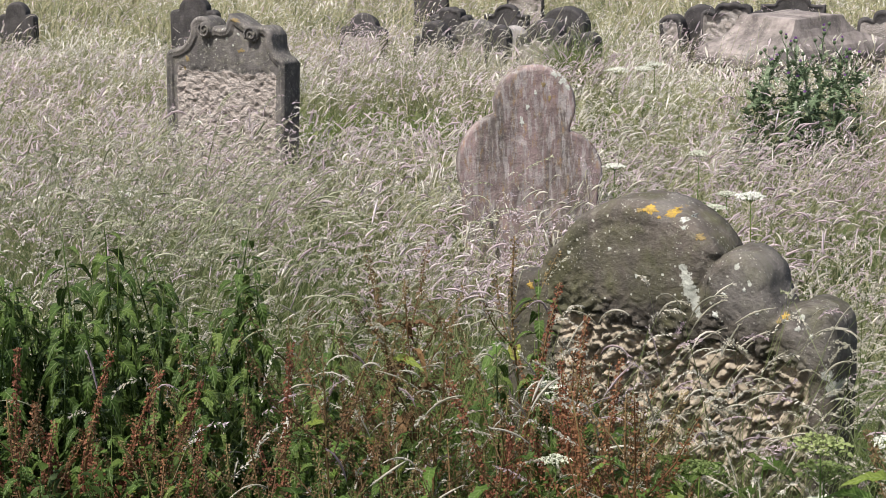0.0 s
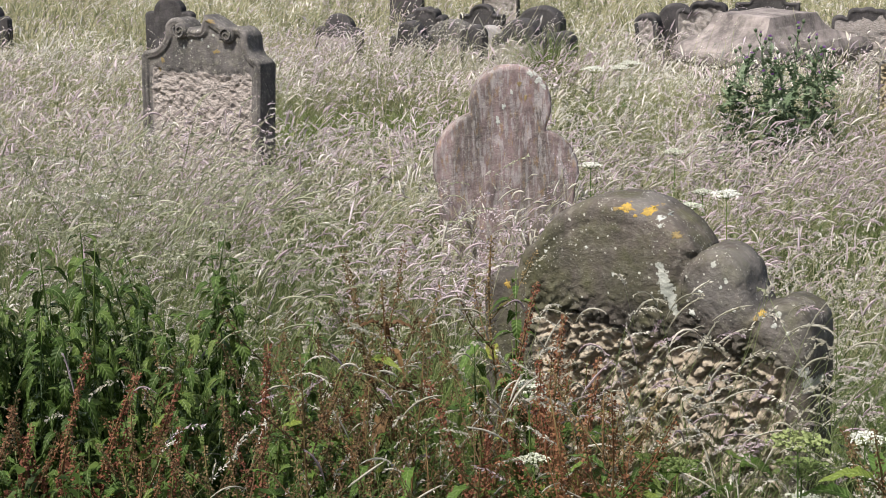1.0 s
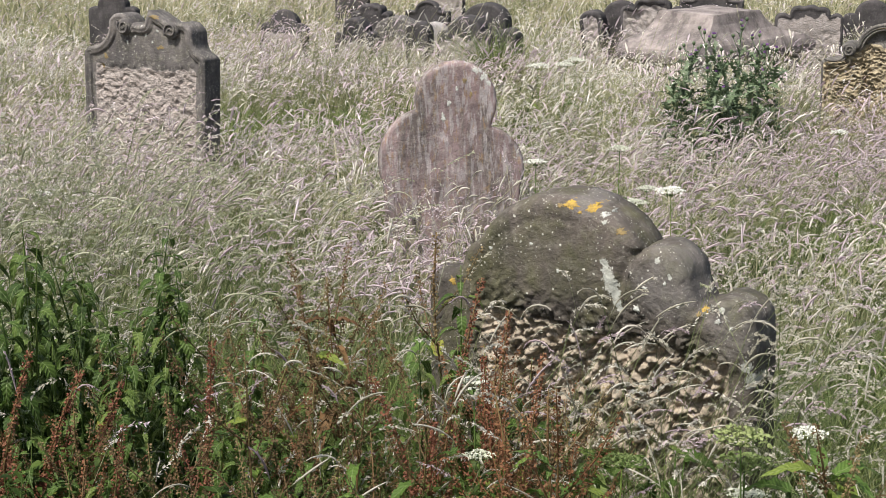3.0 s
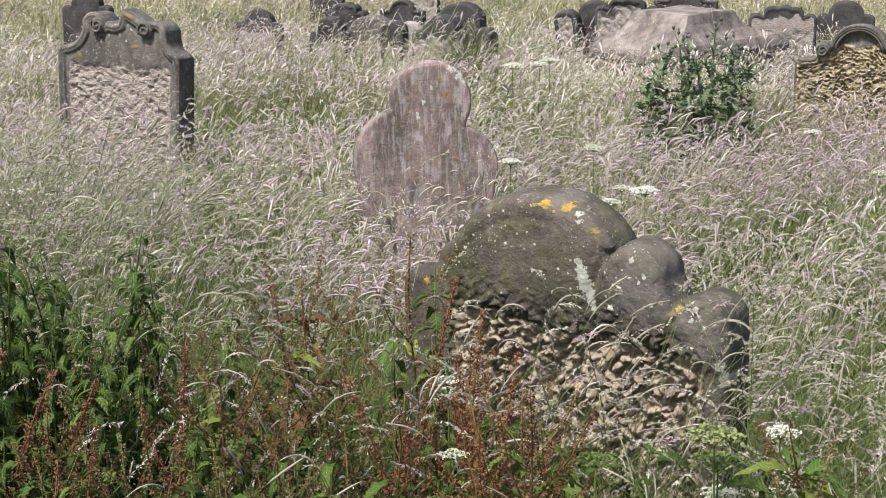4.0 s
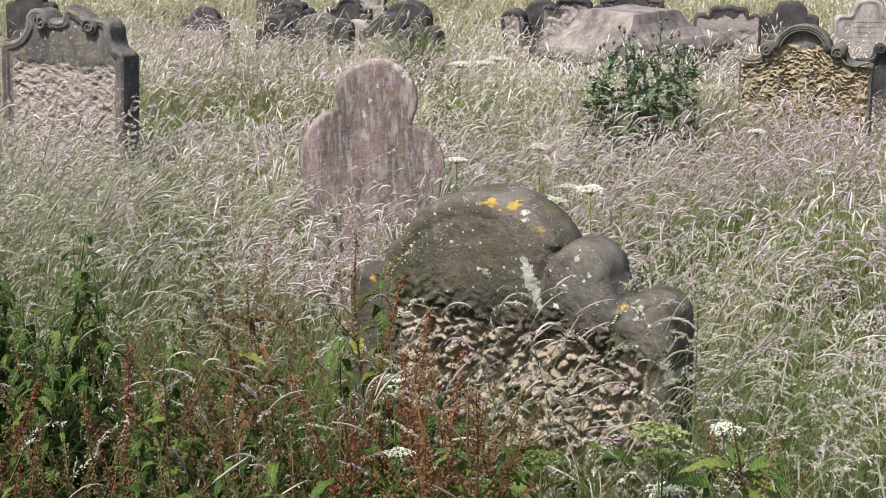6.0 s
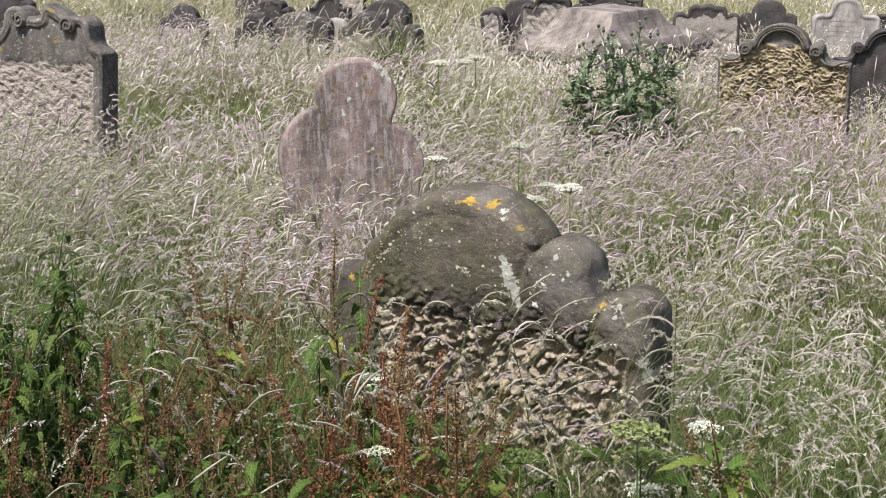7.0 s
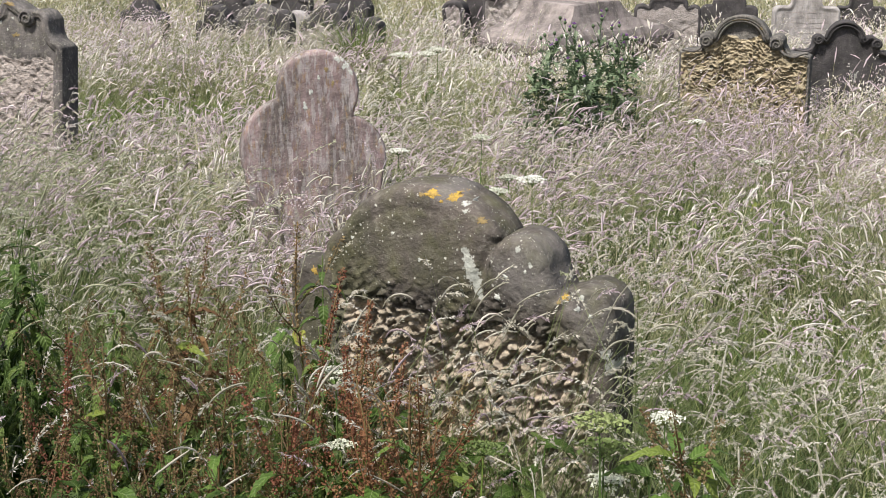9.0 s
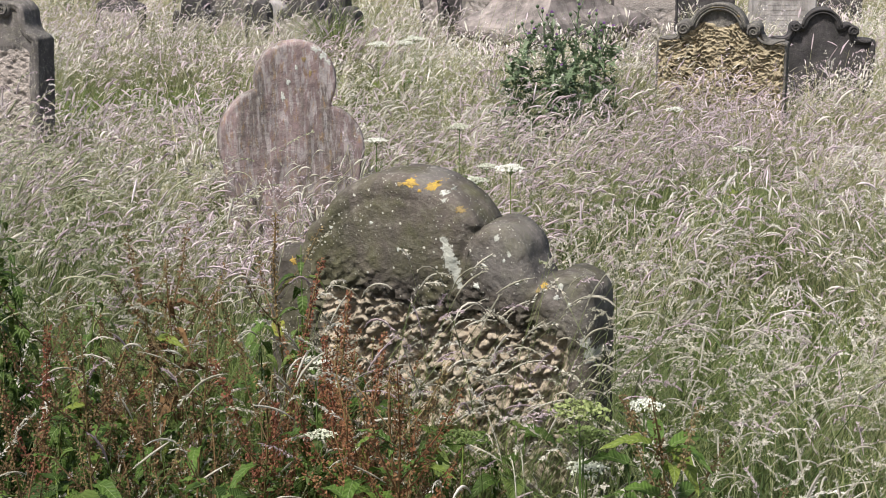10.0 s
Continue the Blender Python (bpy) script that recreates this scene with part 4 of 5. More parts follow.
def umbel(h, seed, label, spread=0.05, mat=None, leafy=3):
    """A white umbel: stem, rays, small domes of florets."""
    rnd = random.Random(seed)
    ob = tagged(new("cow_parsley"), label, "wildflower", "white umbels")
    lean = Vector((rnd.uniform(-0.04, 0.04), rnd.uniform(-0.04, 0.04), 0))
    top = lean * h + Vector((0, 0, h))
    v, f = tube([Vector((0, 0, 0)), lean * h * 0.35 + Vector((0, 0, h * 0.5)), top], [0.0035, 0.003, 0.002], 5)
    part("stem", plain_mesh("stem", v, f, M_DOCKLEAF), ob)
    rays, flo = [], []
    for k in range(19):
        rr = spread * math.sqrt((k + 0.5) / 19)
        a = k * 2.4
        tip = top + Vector((rr * math.cos(a), rr * math.sin(a), spread * 0.55 - rr * rr / spread * 0.25 + rnd.uniform(-0.004, 0.004)))
        rays.append(tube([top, top.lerp(tip, 0.5) + Vector((0, 0, -0.003)), tip], [0.0009, 0.0008, 0.0008], 3))
        cs, ds = [], []
        for j in range(24):
            b, q = rnd.uniform(0, 6.283), rnd.uniform(0, 1) ** 0.5
            off = Vector((math.cos(b) * q, math.sin(b) * q, 0.35 * (1 - q * q))) * spread * 0.24
            cs.append(tip + off)
            ds.append(Vector((math.cos(b), math.sin(b), rnd.uniform(0.0, 0.6))))
        flo.append(flakes(cs, ds, spread * 0.14, spread * 0.13, rnd))
    v, f = joined(rays)
    part("rays", plain_mesh("rays", v, f, M_DOCKLEAF), ob)
    v, f = joined(flo)
    part("flower_head", plain_mesh("flower_head", v, f, mat or M_FLORET, False), ob, "flat white flower head")
    for k in range(leafy):
        s = 0.3 + 0.18 * k
        p = lean * h * s + Vector((0, 0, h * s))
        part("leaf", DOCK_LEAVES[1], ob, at=pose(p.x, p.y, p.z, 0, -30, k * 130 + seed * 40))
    return ob


def leaf_clump(x, y, z, turn, label, count=8, size=1.0, seed=1, kinds=None):
    rnd = random.Random(seed)
    ob = tagged(new("burdock"), label, "weed", "broad-leaved weeds")
    ob.matrix_basis = pose(x, y, 0, 0, 0, turn)
    for k in range(count):
        a = k * 2.4
        zz = z * rnd.uniform(0.75, 1.0)
        p = Vector((math.cos(a) * 0.05, math.sin(a) * 0.05, zz))
        v, f = tube([Vector((0, 0, 0)), p * 0.6 + Vector((0, 0, zz * 0.1)), p], [0.004, 0.003, 0.0025], 5)
        stalk = part("stalk", plain_mesh("stalk", v, f, M_DOCKLEAF), ob)
        part("leaf", (kinds or BROAD_LEAVES)[k % 2], stalk, at=pose(p.x, p.y, p.z, rnd.uniform(-15, 15), rnd.uniform(-20, 15), math.degrees(a)) @ Matrix.Diagonal((size, size, size, 1)))
    return ob


def ground_at(x, y):
    return float(ground_height(np.float64(x), np.float64(y)))


pick = random.Random(21)
# nettle bed, dark green
NETTLES = [nettle(h, s, "dark green stinging nettle among long grass") for h, s in ((0.95, 1), (0.86, 2), (1.02, 3), (0.78, 4))]
bed = []
while len(bed) < 150:
    x, y = pick.uniform(-1.8, -0.38), pick.uniform(3.6, 5.1)
    if (x > -0.6 and pick.random() < 0.35) or y > 5.15 + 0.45 * x * 0.4 + 0.3 * math.sin(x * 5):
        continue
    bed.append((x, y, pick.uniform(0, 360), pick.uniform(0.9, 1.18) * (1 if x < -0.7 else 0.88) * (0.74 + 0.28 * float(smooth(3.6, 4.5, np.float64(y))))))
bed += [(0.22, 4.44, 40, 1.06), (0.27, 4.36, 130, 0.98), (0.17, 4.38, 250, 0.95), (0.30, 4.42, 300, 0.9), (0.24, 4.3, 10, 0.88), (0.05, 4.4, 10, 0.8), (-0.3, 4.2, 70, 0.75), (-0.1, 3.9, 150, 0.78), (0.62, 4.05, 80, 0.72), (0.75, 4.1, 200, 0.7)]
for k, (x, y, a, s) in enumerate(bed):
    m = pose(x, y, ground_at(x, y), pick.uniform(-6, 6), pick.uniform(-6, 6), a) @ Matrix.Diagonal((s, s, s, 1))
    if k < 4:
        NETTLES[k].matrix_basis = m
    else:
        copy_thing(NETTLES[k % 4], pose(x, y, ground_at(x, y), pick.uniform(-6, 6), pick.uniform(-6, 6), a)).scale = (s, s, s)

# docks gone to rusty seed
DOCKS = [dock(h, s, lb, r, 8, mt) for h, s, r, mt, lb in ((0.98, 11, 1.0, M_DOCKSEED, "tall dock gone to brown seed"), (0.88, 12, 0.8, M_DOCKRED, "tall dock gone to rusty red seed"), (1.05, 13, 1.1, M_DOCKSEED, "tall dock gone to brown seed"),
                                                          (0.8, 14, 0.7, M_DOCKSEED, "short dock with thin brown seed"), (0.92, 15, 0.9, M_DOCKRED, "tall dock gone to rusty red seed"), (0.95, 16, 0.6, M_DOCKSEED, "tall dock gone to brown seed"))]
spots = [(-0.10, 4.68, 1.05), (0.37, 4.28, 1.04), (0.217, 4.62, 1.1), (0.42, 3.98, 0.98), (-0.42, 4.3, 0.98), (0.10, 4.05, 0.95), (-0.06, 4.1, 0.98), (-0.9, 3.95, 0.92), (-0.75, 4.0, 0.88),
         (-0.68, 3.8, 0.92), (-1.05, 4.05, 0.9), (-1.0, 3.75, 0.95), (0.5, 3.82, 0.88)]
while len(spots) < 37:
    x, y = pick.uniform(-0.8, 0.44), pick.uniform(3.55, 4.7)
    if min((x - a) ** 2 + (y - b) ** 2 for a, b, _ in spots) > 0.006:
        spots.append((x, y, pick.uniform(0.8, 1.12)))
for k, (x, y, s) in enumerate(spots):
    m = pose(x, y, ground_at(x, y), pick.uniform(-5, 5), pick.uniform(-7, 7), pick.uniform(0, 360))
    if k < 6:
        DOCKS[k].matrix_basis = m
        DOCKS[k].scale = (s, s, s)
    else:
        copy_thing(DOCKS[k % 6], m).scale = (s, s, s)
DEAD_LEAVES = [leaf_mesh("leaf", M_DEAD, L, W, droop=1.2, wave=0.08, n=10, heart=0.12, fold=0.9) for L, W in ((0.13, 0.05), (0.10, 0.04), (0.07, 0.025))]
dead_dock = dock(1.0, 33, "dead brown dock with curled withered leaves", 0.9, 11, M_DEAD, DEAD_LEAVES)
dead_dock.matrix_basis = pose(-0.106, 4.62, ground_at(-0.106, 4.62), 0, 1, 60)
green_dock = dock(0.95, 31, "young green-brown dock with a reddish stalk and fresh leaves", 1.3, 12, None, BRIGHT_LEAVES + DOCK_LEAVES[1:2])
green_dock.matrix_basis = pose(1.08, 3.47, ground_at(1.08, 3.47), 0, 2, 20)



def spike_dock(h, seed, label, tilt):
    """A dock with one or two long, thick, leaning spikes of red seed."""
    rnd = random.Random(seed)
    ob = tagged(new("dock"), label, "dock plant", "seeding docks")
    def at_h(s):
        return Vector((tilt * h * s * s, 0.02 * math.sin(s * 5 + seed), h * s))
    v, f = tube([at_h(k / 8) for k in range(9)], [0.0065 - 0.005 * k / 8 for k in range(9)], 6)
    part("stem", plain_mesh("stem", v, f, M_DOCKSTEM), ob)
    spikes = [(at_h(0.55), at_h(0.78), at_h(1.0))]
    for k in range(rnd.randint(1, 3)):
        b, a = at_h(0.5 + 0.08 * k), rnd.uniform(0, 6.28)
        ln = h * rnd.uniform(0.14, 0.24)
        o = Vector((math.cos(a) + tilt, 0.6 * math.sin(a), 0))
        spikes.append((b, b + o * ln * 0.3 + Vector((0, 0, ln * 0.5)), b + o * ln * 0.45 + Vector((0, 0, ln))))
    for p0, p1, p2 in spikes:
        pieces, ln = [tube([p0, p1, p2], [0.0026, 0.002, 0.001], 4)], (p2 - p0).length
        whorls = int(ln / 0.0125)
        for w in range(whorls):
            u = (w + 0.5) / whorls
            c = p0.lerp(p1, u * 2) if u < 0.5 else p1.lerp(p2, u * 2 - 1)
            r = 0.015 * (1 - 0.55 * u) * rnd.uniform(0.6, 1.15)
            ds = [Vector((math.cos(a), math.sin(a), rnd.uniform(-1.0, 0.4))) for a in (rnd.uniform(0, 6.283) for _ in range(15))]
            pieces.append(flakes([c + d * r * rnd.uniform(0.25, 0.9) + Vector((0, 0, rnd.uniform(-0.004, 0.004))) for d in ds], ds, 0.0075, 0.0068, rnd))
        v, f = joined(pieces)
        part("seed_head", plain_mesh("seed_head", v, f, M_SPIKERED, False), ob, "thick rusty red seed spike")
    for k in range(4):
        p = at_h(0.25 + 0.1 * k)
        part("leaf", DOCK_LEAVES[k % 2], ob, at=pose(p.x, p.y, p.z, rnd.uniform(-20, 20), rnd.uniform(-30, 20), k * 137) @ pose(0.025, 0, 0))
    return ob


for k, (x, y, h, tilt) in enumerate(((-1.12, 3.95, 0.99, 0.06), (-1.00, 4.00, 0.97, 0.16), (-0.93, 4.00, 0.94, 0.24), (-0.80, 4.00, 0.90, 0.20), (-0.68, 3.85, 0.83, 0.10), (-1.20, 3.85, 0.92, -0.10), (-1.06, 3.75, 0.86, 0.15),
                                     (0.30, 4.05, 1.06, 0.05), (0.36, 4.00, 0.96, 0.08), (0.14, 4.15, 1.12, 0.14), (0.20, 4.00, 0.90, -0.22), (-0.44, 4.05, 1.00, 0.04))):
    spike_dock(h, 300 + k, "dock with thick rusty red seed spikes", tilt).matrix_basis = pose(x, y, ground_at(x, y), 0, 0, pick.uniform(-12, 12))

# broad leaves at the foot of the mossy stone
leaf_clump(0.56, 4.22, 0.70, 10, "broad dark leaves at the foot of the mossy stone", 9, 1.0, 3)
leaf_clump(0.78, 4.12, 0.62, 80, "broad dark leaves beside the mossy stone", 7, 0.9, 4)
leaf_clump(0.02, 3.75, 0.66, 50, "broad weed leaves among the docks", 7, 0.8, 5)
leaf_clump(-0.35, 3.8, 0.68, 120, "broad weed leaves under the rusty docks", 7, 0.8, 6)
leaf_clump(-1.25, 3.9, 0.72, 200, "broad dark leaves among the nettles", 8, 0.9, 7)
leaf_clump(1.00, 3.50, 0.80, 15, "bright green leaves of a young dock", 6, 1.0, 8, BRIGHT_LEAVES)

# thistle clump
for k, (dx, dy, h, fl) in enumerate(((0, 0, 1.02, 4), (-0.22, 0.05, 0.98, 3), (0.17, 0.02, 1.06, 4), (-0.36, -0.05, 0.96, 3), (0.33, 0.08, 0.98, 3), (0.08, -0.12, 0.85, 2), (-0.10, -0.14, 0.78, 2), (0.24, -0.1, 0.82, 2),
                                     (0.46, 0.0, 0.90, 3), (-0.12, 0.1, 0.9, 2), (0.05, 0.12, 1.0, 3), (0.12, -0.04, 0.94, 3), (0.38, -0.08, 0.85, 2), (0.0, -0.16, 0.7, 1), (0.14, -0.18, 0.72, 1), (-0.16, -0.08, 0.74, 1), (0.2, 0.05, 0.9, 2))):
    th = thistle(h, 40 + k, "green spear thistle with purple flowers in the meadow", fl)
    th.matrix_basis = pose(2.27 + dx, 10.75 + dy, ground_at(2.27 + dx, 10.75 + dy), 0, 0, k * 70)

# white umbels
UMBELS = [(1.18, 11.2, 0.76, 0.07), (1.45, 11.4, 0.77, 0.065), (1.36, 11.35, 0.75, 0.06), (1.25, 8.1, 0.74, 0.05), (0.82, 7.96, 0.73, 0.05), (1.34, 7.07, 0.76, 0.06), (1.18, 7.0, 0.73, 0.05), (1.27, 7.2, 0.75, 0.04),
          (1.08, 3.80, 0.74, 0.042), (0.87, 3.65, 0.66, 0.045), (0.285, 4.14, 0.81, 0.042), (0.262, 3.95, 0.70, 0.034), (2.65, 9.12, 0.66, 0.045), (2.71, 8.06, 0.60, 0.05), (-1.55, 7.7, 0.55, 0.05), (-0.9, 6.9, 0.6, 0.04)]
for k, (x, y, h, r) in enumerate(UMBELS):
    u = umbel(h + (0.03 if y > 6 else 0.0), 60 + k, "white umbel flower standing in the long grass", r)
    u.matrix_basis = pose(x, y, ground_at(x, y), 0, 0, k * 50)

for k, (x, y, h, r) in enumerate(((0.86, 3.52, 0.86, 0.060), (0.87, 3.60, 0.76, 0.062), (0.56, 3.62, 0.80, 0.045), (0.30, 3.62, 0.62, 0.03))):
    u = umbel(h, 160 + k, "green umbel in bud before the mossy stone", r, M_GREENFLORET)
    u.matrix_basis = pose(x, y, ground_at(x, y), 0, 0, k * 80)

# dead briar beside the pink stone
v_, f_ = joined([tube([(0, 0, 0), (0.05, 0.02, 0.25), (0.11, 0.0, 0.5)], [0.006, 0.005, 0.002], 5), tube([(0.02, 0, 0.0), (0.0, 0.03, 0.2), (0.06, 0.05, 0.42)], [0.006, 0.004, 0.002], 5),
                 tube([(0.05, 0.02, 0.25), (0.10, 0.05, 0.36), (0.17, 0.05, 0.52)], [0.004, 0.003, 0.0015], 5), tube([(-0.02, 0, 0), (0.09, 0.02, 0.17), (0.2, 0.0, 0.30)], [0.006, 0.004, 0.002], 5)])
briar = tagged(new("dead_briar", plain_mesh("dead_briar", v_, f_, M_TWIG)), "dark dead briar stems beside the pink stone", "twigs")
briar.matrix_basis = pose(0.74, 8.13, ground_at(0.74, 8.13))


def undergrowth(count):
    """Low tangle of small leaves under the weeds, one folded blade each."""
    x, y = rng.uniform(-1.9, 0.55, count), rng.uniform(3.2, 5.1, count)
    keep = (y < 4.75 + 0.25 * np.sin(x * 4)) & (x > -1.75 + 0.2 * np.sin(y * 7)) & (y > 3.4 + 0.15 * np.sin(x * 9)) & (x < 0.45 + 0.15 * np.sin(y * 8)) & (rng.uniform(0, 1, count) < np.where(x > -0.65, 0.85, 1.0)) & ~((x > -0.05) & (y > 4.55))
    x, y = x[keep], y[keep]
    n = len(x)
    z = ground_height(x, y) + rng.uniform(0.03, 0.80, n) * np.where(x > -0.65, 0.85, 0.95) * (0.8 + 0.2 * np.sin(x * 13 + 2 * np.sin(y * 9)))
    a, tilt, roll = rng.uniform(0, 2 * np.pi, n), rng.uniform(-0.9, 0.5, n), rng.uniform(-0.6, 0.6, n)
    d = np.stack([np.cos(a) * np.cos(tilt), np.sin(a) * np.cos(tilt), np.sin(tilt)], 1)
    s = np.stack([-np.sin(a) * np.cos(roll), np.cos(a) * np.cos(roll), np.sin(roll)], 1)
    up = np.cross(d, s)
    L = rng.uniform(0.016, 0.044, n)[:, None] * np.where(x > -0.65, 0.75, 1.0)[:, None]
    W = L * rng.uniform(0.2, 0.34, n)[:, None]
    o = np.stack([x, y, z], 1)
    pts = [o, o + d * L * 0.3 + s * W + up * W * 0.3, o + d * L * 0.68 + s * W * 0.75 + up * W * 0.2 - np.array([0, 0, 0.1]) * L, o + d * L - np.array([0, 0, 0.3]) * L,
           o + d * L * 0.68 - s * W * 0.75 + up * W * 0.2 - np.array([0, 0, 0.1]) * L, o + d * L * 0.3 - s * W + up * W * 0.3, o + d * L * 0.5 - np.array([0, 0, 0.06]) * L]
    V = np.stack(pts, 1).reshape(-1, 3)
    b = np.arange(n)[:, None] * 7
    Q = np.concatenate([b + np.array([[0, 1, 2, 6]]), b + np.array([[6, 2, 3, 4]]), b + np.array([[0, 6, 4, 5]])], 0)
    me = fast_mesh("undergrowth", V, Q, M_UNDER, np.repeat(np.clip(rng.normal(0.30, 0.22, n), 0, 1), 7))
    tagged(new("undergrowth", me), "dark tangle of small weed leaves under nettles and docks", "undergrowth", kind="stuff")


undergrowth(42000)


# ---- the meadow: grass as one stuff, in three layers ----
def zone_height(x, y):
    """How tall the grass stands at a place, against the usual."""
    h = 0.80 + 0.16 * np.sin(x * 1.3 + 0.7 * y) * np.cos(y * 0.9 - x * 0.5) + 0.42 * drift(1.3 * x + 1.0, 1.1 * y)
    h = h * (1 - 0.28 * np.clip((y - 11) / 6, 0, 1))
    for cx, cy, rx, ry, f in LOW:
        h = h * (1 - (1 - f) * np.exp(-(((x - cx) / rx) ** 2 + ((y - cy) / ry) ** 2) ** 2))
    return h


# trodden or thin places: x, y, half width, half depth, height left
LOW = [(2.25, 10.2, 0.40, 0.35, 0.8), (0.52, 4.15, 0.55, 0.5, 0.42), (-1.55, 9.7, 0.6, 0.6, 0.6), (3.45, 10.6, 0.6, 0.55, 0.85), (-0.5, 11.9, 1.0, 1.2, 0.62),
       (3.1, 14.6, 1.3, 0.9, 0.6), (4.6, 11.9, 0.5, 0.6, 0.7), (0.1, 15.9, 0.8, 0.6, 0.85)]
# greener patches: x, y, radius
GREEN = [(-0.6, 12.0, 1.0), (-0.15, 4.9, 0.5), (2.6, 8.0, 0.7), (-0.6, 5.5, 0.75), (-1.4, 5.7, 0.8), (0.0, 5.5, 0.6), (-1.0, 4.3, 0.9), (0.3, 3.8, 0.9), (-2.2, 6.0, 0.6), (1.85, 5.6, 0.4), (2.35, 6.4, 0.4), (2.75, 8.6, 0.5), (1.35, 6.3, 0.3), (-1.9, 7.2, 0.45), (-0.7, 7.4, 0.35), (-1.35, 6.6, 0.7), (0.95, 9.9, 0.4), (1.6, 4.4, 0.3), (3.3, 8.0, 0.4)]
PINK = [(1.8, 8.8, 1.7), (3.0, 9.8, 1.6), (2.5, 7.2, 0.6), (-2.6, 8.5, 0.8), (1.9, 6.4, 0.6), (-3.4, 13.0, 1.5), (4.0, 9.8, 1.0)]


def near_any(x, y, spots):
    v = np.zeros_like(x)
    for cx, cy, r in spots:
        v = np.maximum(v, np.exp(-((x - cx) ** 2 + (y - cy) ** 2) / (r * r)))
    return v


def clear_of_stones(x, y, gap=0.02):
    ok = np.ones(len(x), bool)
    for fx, fy, a, w, t in FOOT:
        dx, dy = x - fx, y - fy
        u, v = dx * np.cos(a) + dy * np.sin(a), -dx * np.sin(a) + dy * np.cos(a)
        ok &= ~((np.abs(u) < w + gap) & (np.abs(v) < t + gap))
    return ok


def scatter(per_m2, r0, r1, a0=-17.5, a1=25.5):
    """Random places in a sector of the meadow, at one density."""
    area = 0.5 * radians(a1 - a0) * (r1 * r1 - r0 * r0)
    n = int(area * per_m2)
    r = np.sqrt(rng.uniform(r0 * r0, r1 * r1, n))
    a = np.radians(rng.uniform(a0, a1, n))
    x, y = r * np.sin(a), r * np.cos(a)
    # tufts: draw each stem towards the middle of its tuft, and thin some tufts out
    ok = clear_of_stones(x, y) & (rng.uniform(0, 1, n) < 0.3 + 1.1 * tuft(x, y, 3.0))
    x, y = x[ok], y[ok]
    tx, ty = (np.floor(x / TUFT) + 0.5) * TUFT + 0.06 * np.sin(y * 37), (np.floor(y / TUFT) + 0.5) * TUFT + 0.06 * np.sin(x * 41)
    pull = rng.uniform(0, 0.5, len(x))
    x, y = x + (tx - x) * pull, y + (ty - y) * pull
    ok = clear_of_stones(x, y)
    return x[ok], y[ok]


TUFT = 0.21


def drift(x, y):
    """Slow swells from 0 to 1 over the meadow, half a metre and more across."""
    v = np.sin(2.9 * x + 1.3 * np.sin(1.7 * y)) + np.sin(3.7 * y - 1.9 * x + 1.1 * np.sin(2.3 * x)) + 0.7 * np.sin(7.1 * x + 2.0 * y + np.sin(5.0 * y))
    return np.clip(0.5 + 0.24 * v, 0, 1)


def tuft(x, y, seed):
    """A number from 0 to 1 that a whole tuft shares."""
    wx, wy = x + 0.09 * np.sin(y * 9 + x * 4), y + 0.09 * np.sin(x * 11 - y * 3)
    return np.abs(np.sin(np.floor(wx / TUFT) * 12.9898 + np.floor(wy / TUFT) * 78.233 + seed) * 43758.5453) % 1


def ribbons(P, width, side):
    """Flat strips along spines P (n, k, 3) with widths (n, k)."""
    n, k = P.shape[:2]
    off = 0.5 * width[..., None] * side[:, None, :]
    V = np.stack([P - off, P + off], 2).reshape(-1, 3)
    i, j = np.meshgrid(np.arange(n), np.arange(k - 1), indexing="ij")
    b = (i * k + j) * 2
    return V, np.stack([b, b + 1, b + 3, b + 2], -1).reshape(-1, 4)


def spindles(P, rad, side, m=3):
    n, k = P.shape[:2]
    T = np.gradient(P, axis=1)
    T /= np.linalg.norm(T, axis=2, keepdims=True) + 1e-9
    U = side[:, None, :] - (side[:, None, :] * T).sum(2, keepdims=True) * T
    U /= np.linalg.norm(U, axis=2, keepdims=True) + 1e-9
    W = np.cross(T, U)
    rings = [P + rad[..., None] * (np.cos(2 * np.pi * q / m) * U + np.sin(2 * np.pi * q / m) * W) for q in range(m)]
    V = np.stack(rings, 2).reshape(-1, 3)
    i, j, q = np.meshgrid(np.arange(n), np.arange(k - 1), np.arange(m), indexing="ij")
    b = (i * k + j) * m
    return V, np.stack([b + q, b + (q + 1) % m, b + m + (q + 1) % m, b + m + q], -1).reshape(-1, 4)


def spine(x, y, h, lean, bend, az, k, s1=1.0, droop=0.0):
    """Bent stems: heights h, lean and bend along az; k+1 points."""
    s = np.linspace(0, s1, k + 1)[None]
    out = h[:, None] * (lean[:, None] * s + bend[:, None] * s ** 2.4)
    z = h[:, None] * (s - 0.32 * bend[:, None] * s ** 3) + ground_height(x, y)[:, None]
    return np.stack([x[:, None] + out * np.cos(az)[:, None], y[:, None] + out * np.sin(az)[:, None], z], -1)


class Gather:
    def __init__(self):
        self.v, self.q, self.t, self.k = [], [], [], 0

    def add(self, V, Q, tint_each, per):
        self.v.append(V.astype(np.float32))
        self.q.append(Q.astype(np.int64) + self.k)
        self.t.append(np.repeat(tint_each, per).astype(np.float32))
        self.k += len(V)

    def mesh(self, name, mat):
        return fast_mesh(name, np.concatenate(self.v), np.concatenate(self.q), mat, np.concatenate(self.t))


blades, stems, heads, pinks, fresh, silvers = (Gather() for _ in range(6))
WIND = 0.5  # most stems nod this way round


